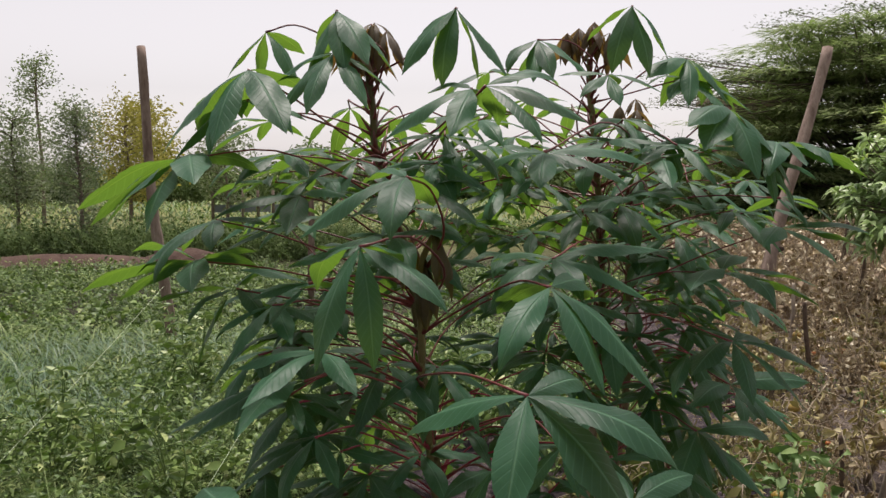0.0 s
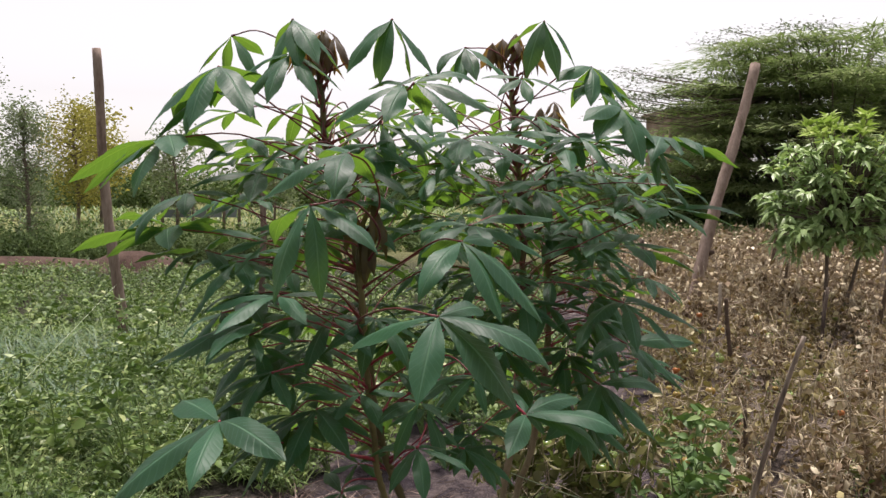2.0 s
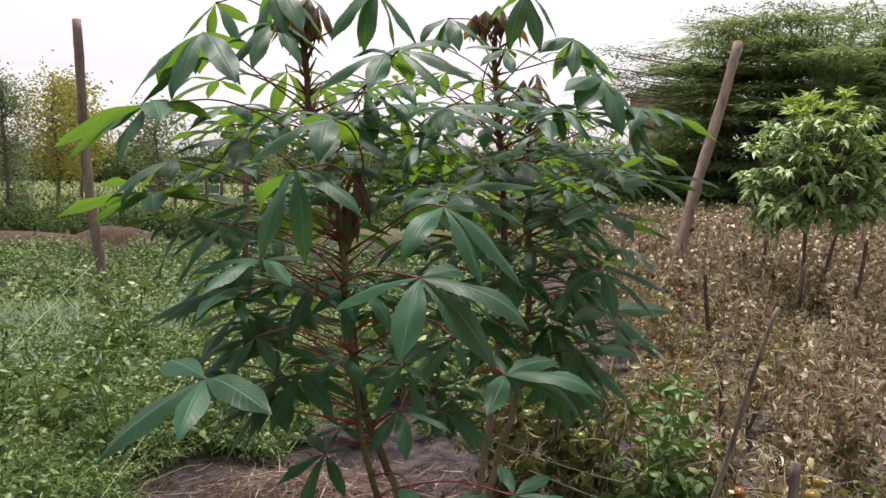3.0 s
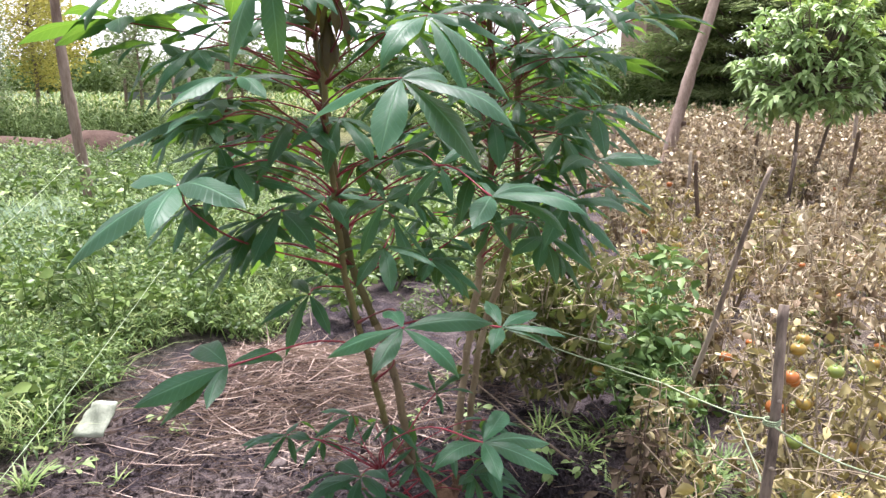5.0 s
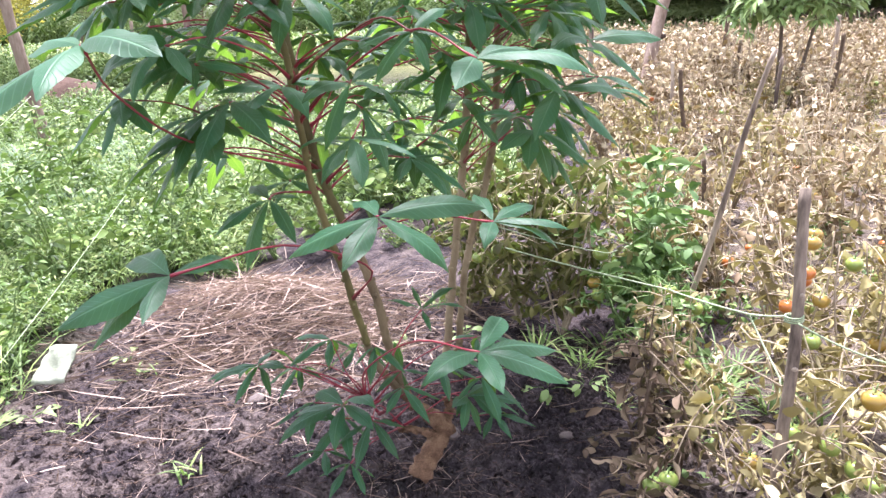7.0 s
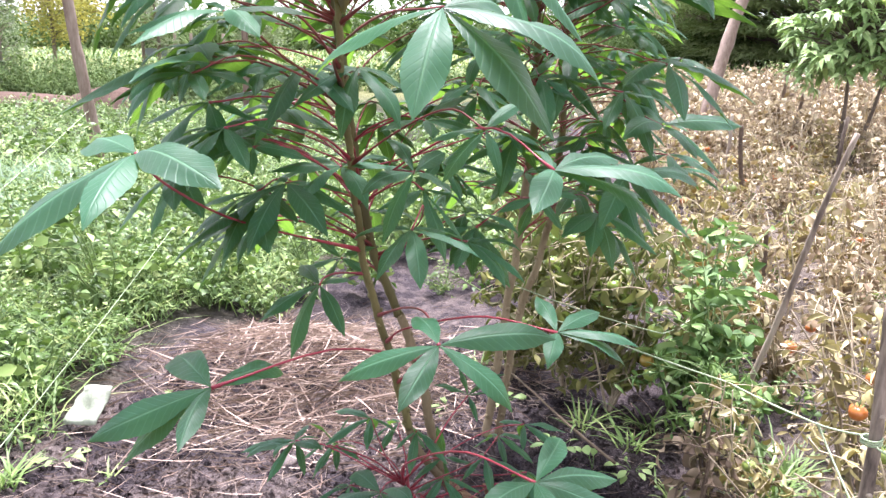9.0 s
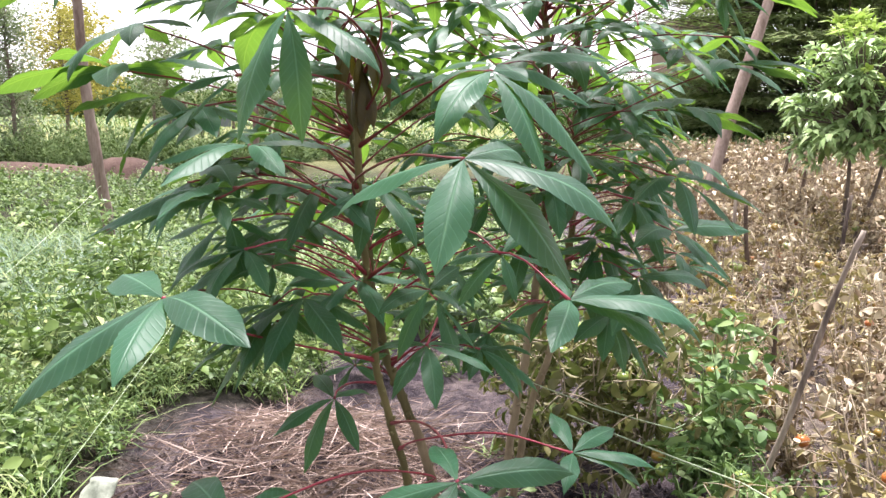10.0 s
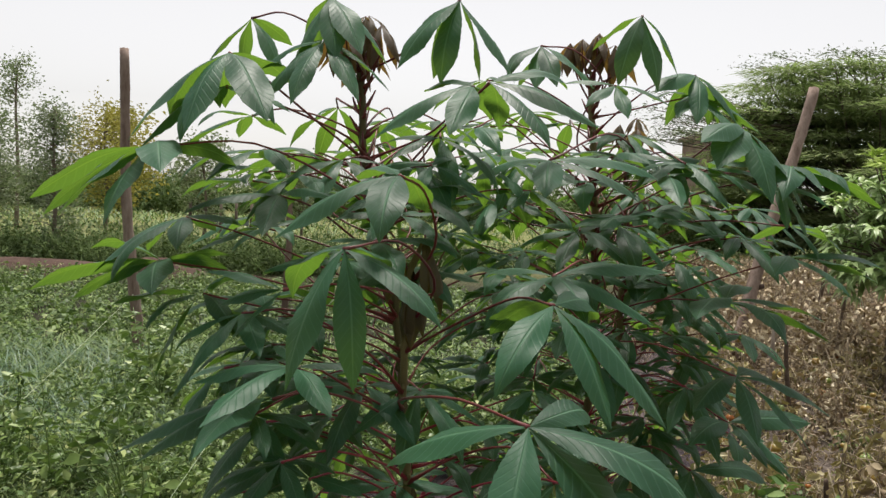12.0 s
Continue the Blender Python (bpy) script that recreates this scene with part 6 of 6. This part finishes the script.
def slim_tree(x, y, tall, wide, low, n, leaf, material, label, seed, trunk=0.05, bunches=60):
    rng = np.random.RandomState(seed)
    tree = thing("slim_tree", (0, 0, 0), label, "tree", "far trees")
    g, lg = Geo(), Geo()
    p = spline([(x, y, -0.1), (x + 0.05 * wide, y, tall * 0.4), (x - 0.04 * wide, y, tall * 0.75), (x + 0.03, y, tall * 0.98)], 14)
    g.add(*tube(p, np.linspace(trunk, trunk * 0.25, 14), 7))
    for k in range(bunches):
        h = rng.uniform(low, 1.0)
        w = rnd_ways(rng, 1, -0.1, 0.5)[0]
        r = wide * math.sqrt(rng.uniform(0.05, 1)) * (0.35 + 0.65 * math.sin(math.pi * min(1.0, (h - low) / (1.02 - low) * 0.85 + 0.12)))
        s = np.array([np.interp(h * tall, p[:, 2], p[:, i]) for i in range(3)])
        c = s + w * r
        g.add(*tube(spline([s - UP * 0.1, (s + c) / 2, c], 5), np.linspace(trunk * 0.25, trunk * 0.08, 5), 4))
        m = n // bunches
        off = rng.normal(0, 0.16 * wide + 0.05, (m, 3))
        ln = leaf * rng.uniform(0.6, 1.3, m)
        leaf_cloud(lg, c + off, rnd_ways(rng, m, -0.7, 0.4), rnd_ways(rng, m, 0, 0.9), ln, ln * 0.5, 0.4)
    part("trunk", g, MAT_BARK, tree)
    part("crown", lg, material, tree)


slim_tree(-7.3, 16.0, 3.1, 0.50, 0.10, 5200, 0.065, MAT_HAZED_LEAF, "slim upright tree with small grey-green leaves", 150, 0.05, 70)
slim_tree(-8.7, 22.0, 3.5, 1.0, 0.28, 5400, 0.09, MAT_YELLOWTREE, "young tree with yellowing leaves", 151, 0.06, 60)
slim_tree(-12.6, 25.0, 5.1, 0.8, 0.45, 1800, 0.10, MAT_HAZED_LEAF, "tall sparse tree with a thin trunk", 152, 0.07, 16)
slim_tree(-10.2, 19.0, 3.0, 0.85, 0.15, 4800, 0.085, MAT_HAZED_LEAF, "small leafy tree beyond the hedge", 153, 0.05, 60)
slim_tree(-6.6, 24.0, 2.9, 0.9, 0.25, 1800, 0.13, MAT_HAZED_LEAF, "young grey-green tree beyond the field", 154, 0.05, 50)
slim_tree(-14.5, 22.0, 4.2, 1.2, 0.2, 5200, 0.11, MAT_HAZED_LEAF, "leafy tree at the field's edge", 155, 0.07, 60)
slim_tree(-4.2, 27.0, 2.6, 1.0, 0.25, 1800, 0.14, MAT_HAZED_LEAF, "young tree beyond the field", 156, 0.05, 50)
slim_tree(-11.0, 30.0, 4.0, 1.2, 0.25, 2200, 0.18, MAT_YELLOWTREE, "yellow-green tree in the distance", 157, 0.06, 50)


def shrubs(name, n, x0, x1, y0, y1, tall, leaf, seed, label, rule=lambda x, y: x == x):
    rng = np.random.RandomState(seed)
    p = spots_in(rng, n, x0, x1, y0, y1, rule)
    herbs(name, p, tall, leaf, 11, 6, seed + 1, label, MAT_SHRUB, "hedge")


shrubs("hedge", 760, -15, -2.0, 14.9, 17.0, 0.85, 0.11, 160, "low dark green hedge at the end of the onion bed")
shrubs("hedge", 260, -3, 8, 17.5, 20.5, 0.6, 0.14, 162, "low straggling shrubs beyond the dry crop")
shrubs("far_bushes", 700, -34, 34, 44, 56, 3.0, 0.55, 164, "line of far grey-green bushes and trees")
shrubs("far_bushes", 150, 5, 11.5, 24, 27, 2.7, 0.2, 168, "grey-green bushes before the far hut")
shrubs("hedge", 260, 7, 20, 18.5, 22.0, 0.7, 0.15, 166, "green bushes under the acacia")


def soil_bank(x, y, sx, sy, h, material, label, seed):
    rng = np.random.RandomState(seed)
    n = 24
    u, v = np.meshgrid(np.linspace(-1, 1, n), np.linspace(-1, 1, n), indexing="ij")
    z = h * np.maximum(0, 1 - u**2) * np.maximum(0, 1 - v**2) + rng.normal(0, 0.02 * h, u.shape) - 0.04
    i, j = np.meshgrid(np.arange(n - 1), np.arange(n - 1), indexing="ij")
    k = i * n + j
    g = Geo().add(np.stack([x + u * sx, y + v * sy, z], -1).reshape(-1, 3), [np.stack([k, k + n, k + n + 1, k + 1], -1).reshape(-1, 4)])
    tagged(part("earth_mound", g, material), label, "soil")


soil_bank(-6.8, 14.2, 2.6, 0.55, 0.26, MAT_REDSOIL, "low heap of bare reddish soil before the hedge", 170)
soil_bank(-4.7, 14.3, 1.0, 0.5, 0.34, MAT_REDSOIL, "low heap of dark dug soil before the hedge", 171)

# ---- far buildings ----


def box(g, x0, y0, z0, x1, y1, z1):
    v = [(x, y, z) for x in (x0, x1) for y in (y0, y1) for z in (z0, z1)]
    g.add(v, [np.array(((0, 1, 3, 2), (4, 6, 7, 5), (0, 4, 5, 1), (2, 3, 7, 6), (0, 2, 6, 4), (1, 5, 7, 3)))])
    return g


def house():
    h = thing("house", (0, 0, 0), "far house with earth-brown base, grilled window and dark roof", "house")
    x0, y0 = 15.25, 23.0
    part("plinth", box(Geo(), x0, y0 - 0.1, -0.2, x0 + 7, y0 + 5, 1.9), MAT_BROWNWALL, h, "bare earth-brown lower wall", smooth=False)
    g = Geo()
    box(g, x0 + 0.1, y0, 1.9, x0 + 6.9, y0 + 4.9, 2.35)
    box(g, x0 + 0.1, y0, 4.2, x0 + 6.9, y0 + 4.9, 4.65)
    box(g, x0 + 0.1, y0, 2.35, x0 + 0.35, y0 + 4.9, 4.2)
    box(g, x0 + 2.2, y0, 2.35, x0 + 6.9, y0 + 4.9, 4.2)
    part("wall", g, MAT_GREYWALL, h, "grey rendered wall", smooth=False)
    w = part("window", box(Geo(), x0 + 0.35, y0 + 0.14, 2.35, x0 + 2.2, y0 + 0.18, 4.2), MAT_GLASS, h, "dark window pane", smooth=False)
    g = Geo()
    for k in range(6):
        box(g, x0 + 0.35 + k * 0.36, y0 + 0.05, 2.35, x0 + 0.39 + k * 0.36, y0 + 0.09, 4.2)
    for k in range(7):
        box(g, x0 + 0.35, y0 + 0.03, 2.38 + k * 0.29, x0 + 2.2, y0 + 0.06, 2.42 + k * 0.29)
    part("grille", g, MAT_GRILLE, w, "white metal window grille", smooth=False)
    part("roof", box(Geo(), x0 - 0.5, y0 - 0.6, 4.65, x0 + 7.5, y0 + 5.5, 4.95), MAT_ROOF, h, "dark flat overhanging roof", smooth=False)


house()


def hut():
    h = thing("hut", (0, 0, 0), "far brown earth-walled hut behind the acacia", "house")
    part("wall", box(Geo(), 9.95, 29, -0.2, 13, 32, 4.05), MAT_BROWNWALL, h, smooth=False)
    part("roof", box(Geo(), 9.8, 28.8, 4.05, 13.2, 32.2, 4.22), MAT_BROWNWALL, h, "thin brown roof edge", smooth=False)


hut()


def far_fence():
    """A far low fence of dark-blue sheet between thin posts."""
    f = thing("far_fence", (0, 0, 0), "far fence of dark blue sheet on thin posts", "fence")
    n = 6
    for k in range(n):
        x = -7.02 + k * 0.451
        part("post", Geo().add(*tube([(x, 24.0, -0.1), (x + 0.02, 24.0, 1.1)], [0.05, 0.045], 6)), MAT_BARK, f)
        if k < n - 1:
            part("panel", box(Geo(), x + 0.06, 24.0, 0.45, x + 0.391, 24.03, 0.68), MAT_HAZED_BLUE, f, "dark blue sheet", smooth=False)


far_fence()

stone(-1.44, 3.02, 0.045, 9, MAT_TOM_YELLOW)["label"] = "pale yellow fallen fruit on dark soil"
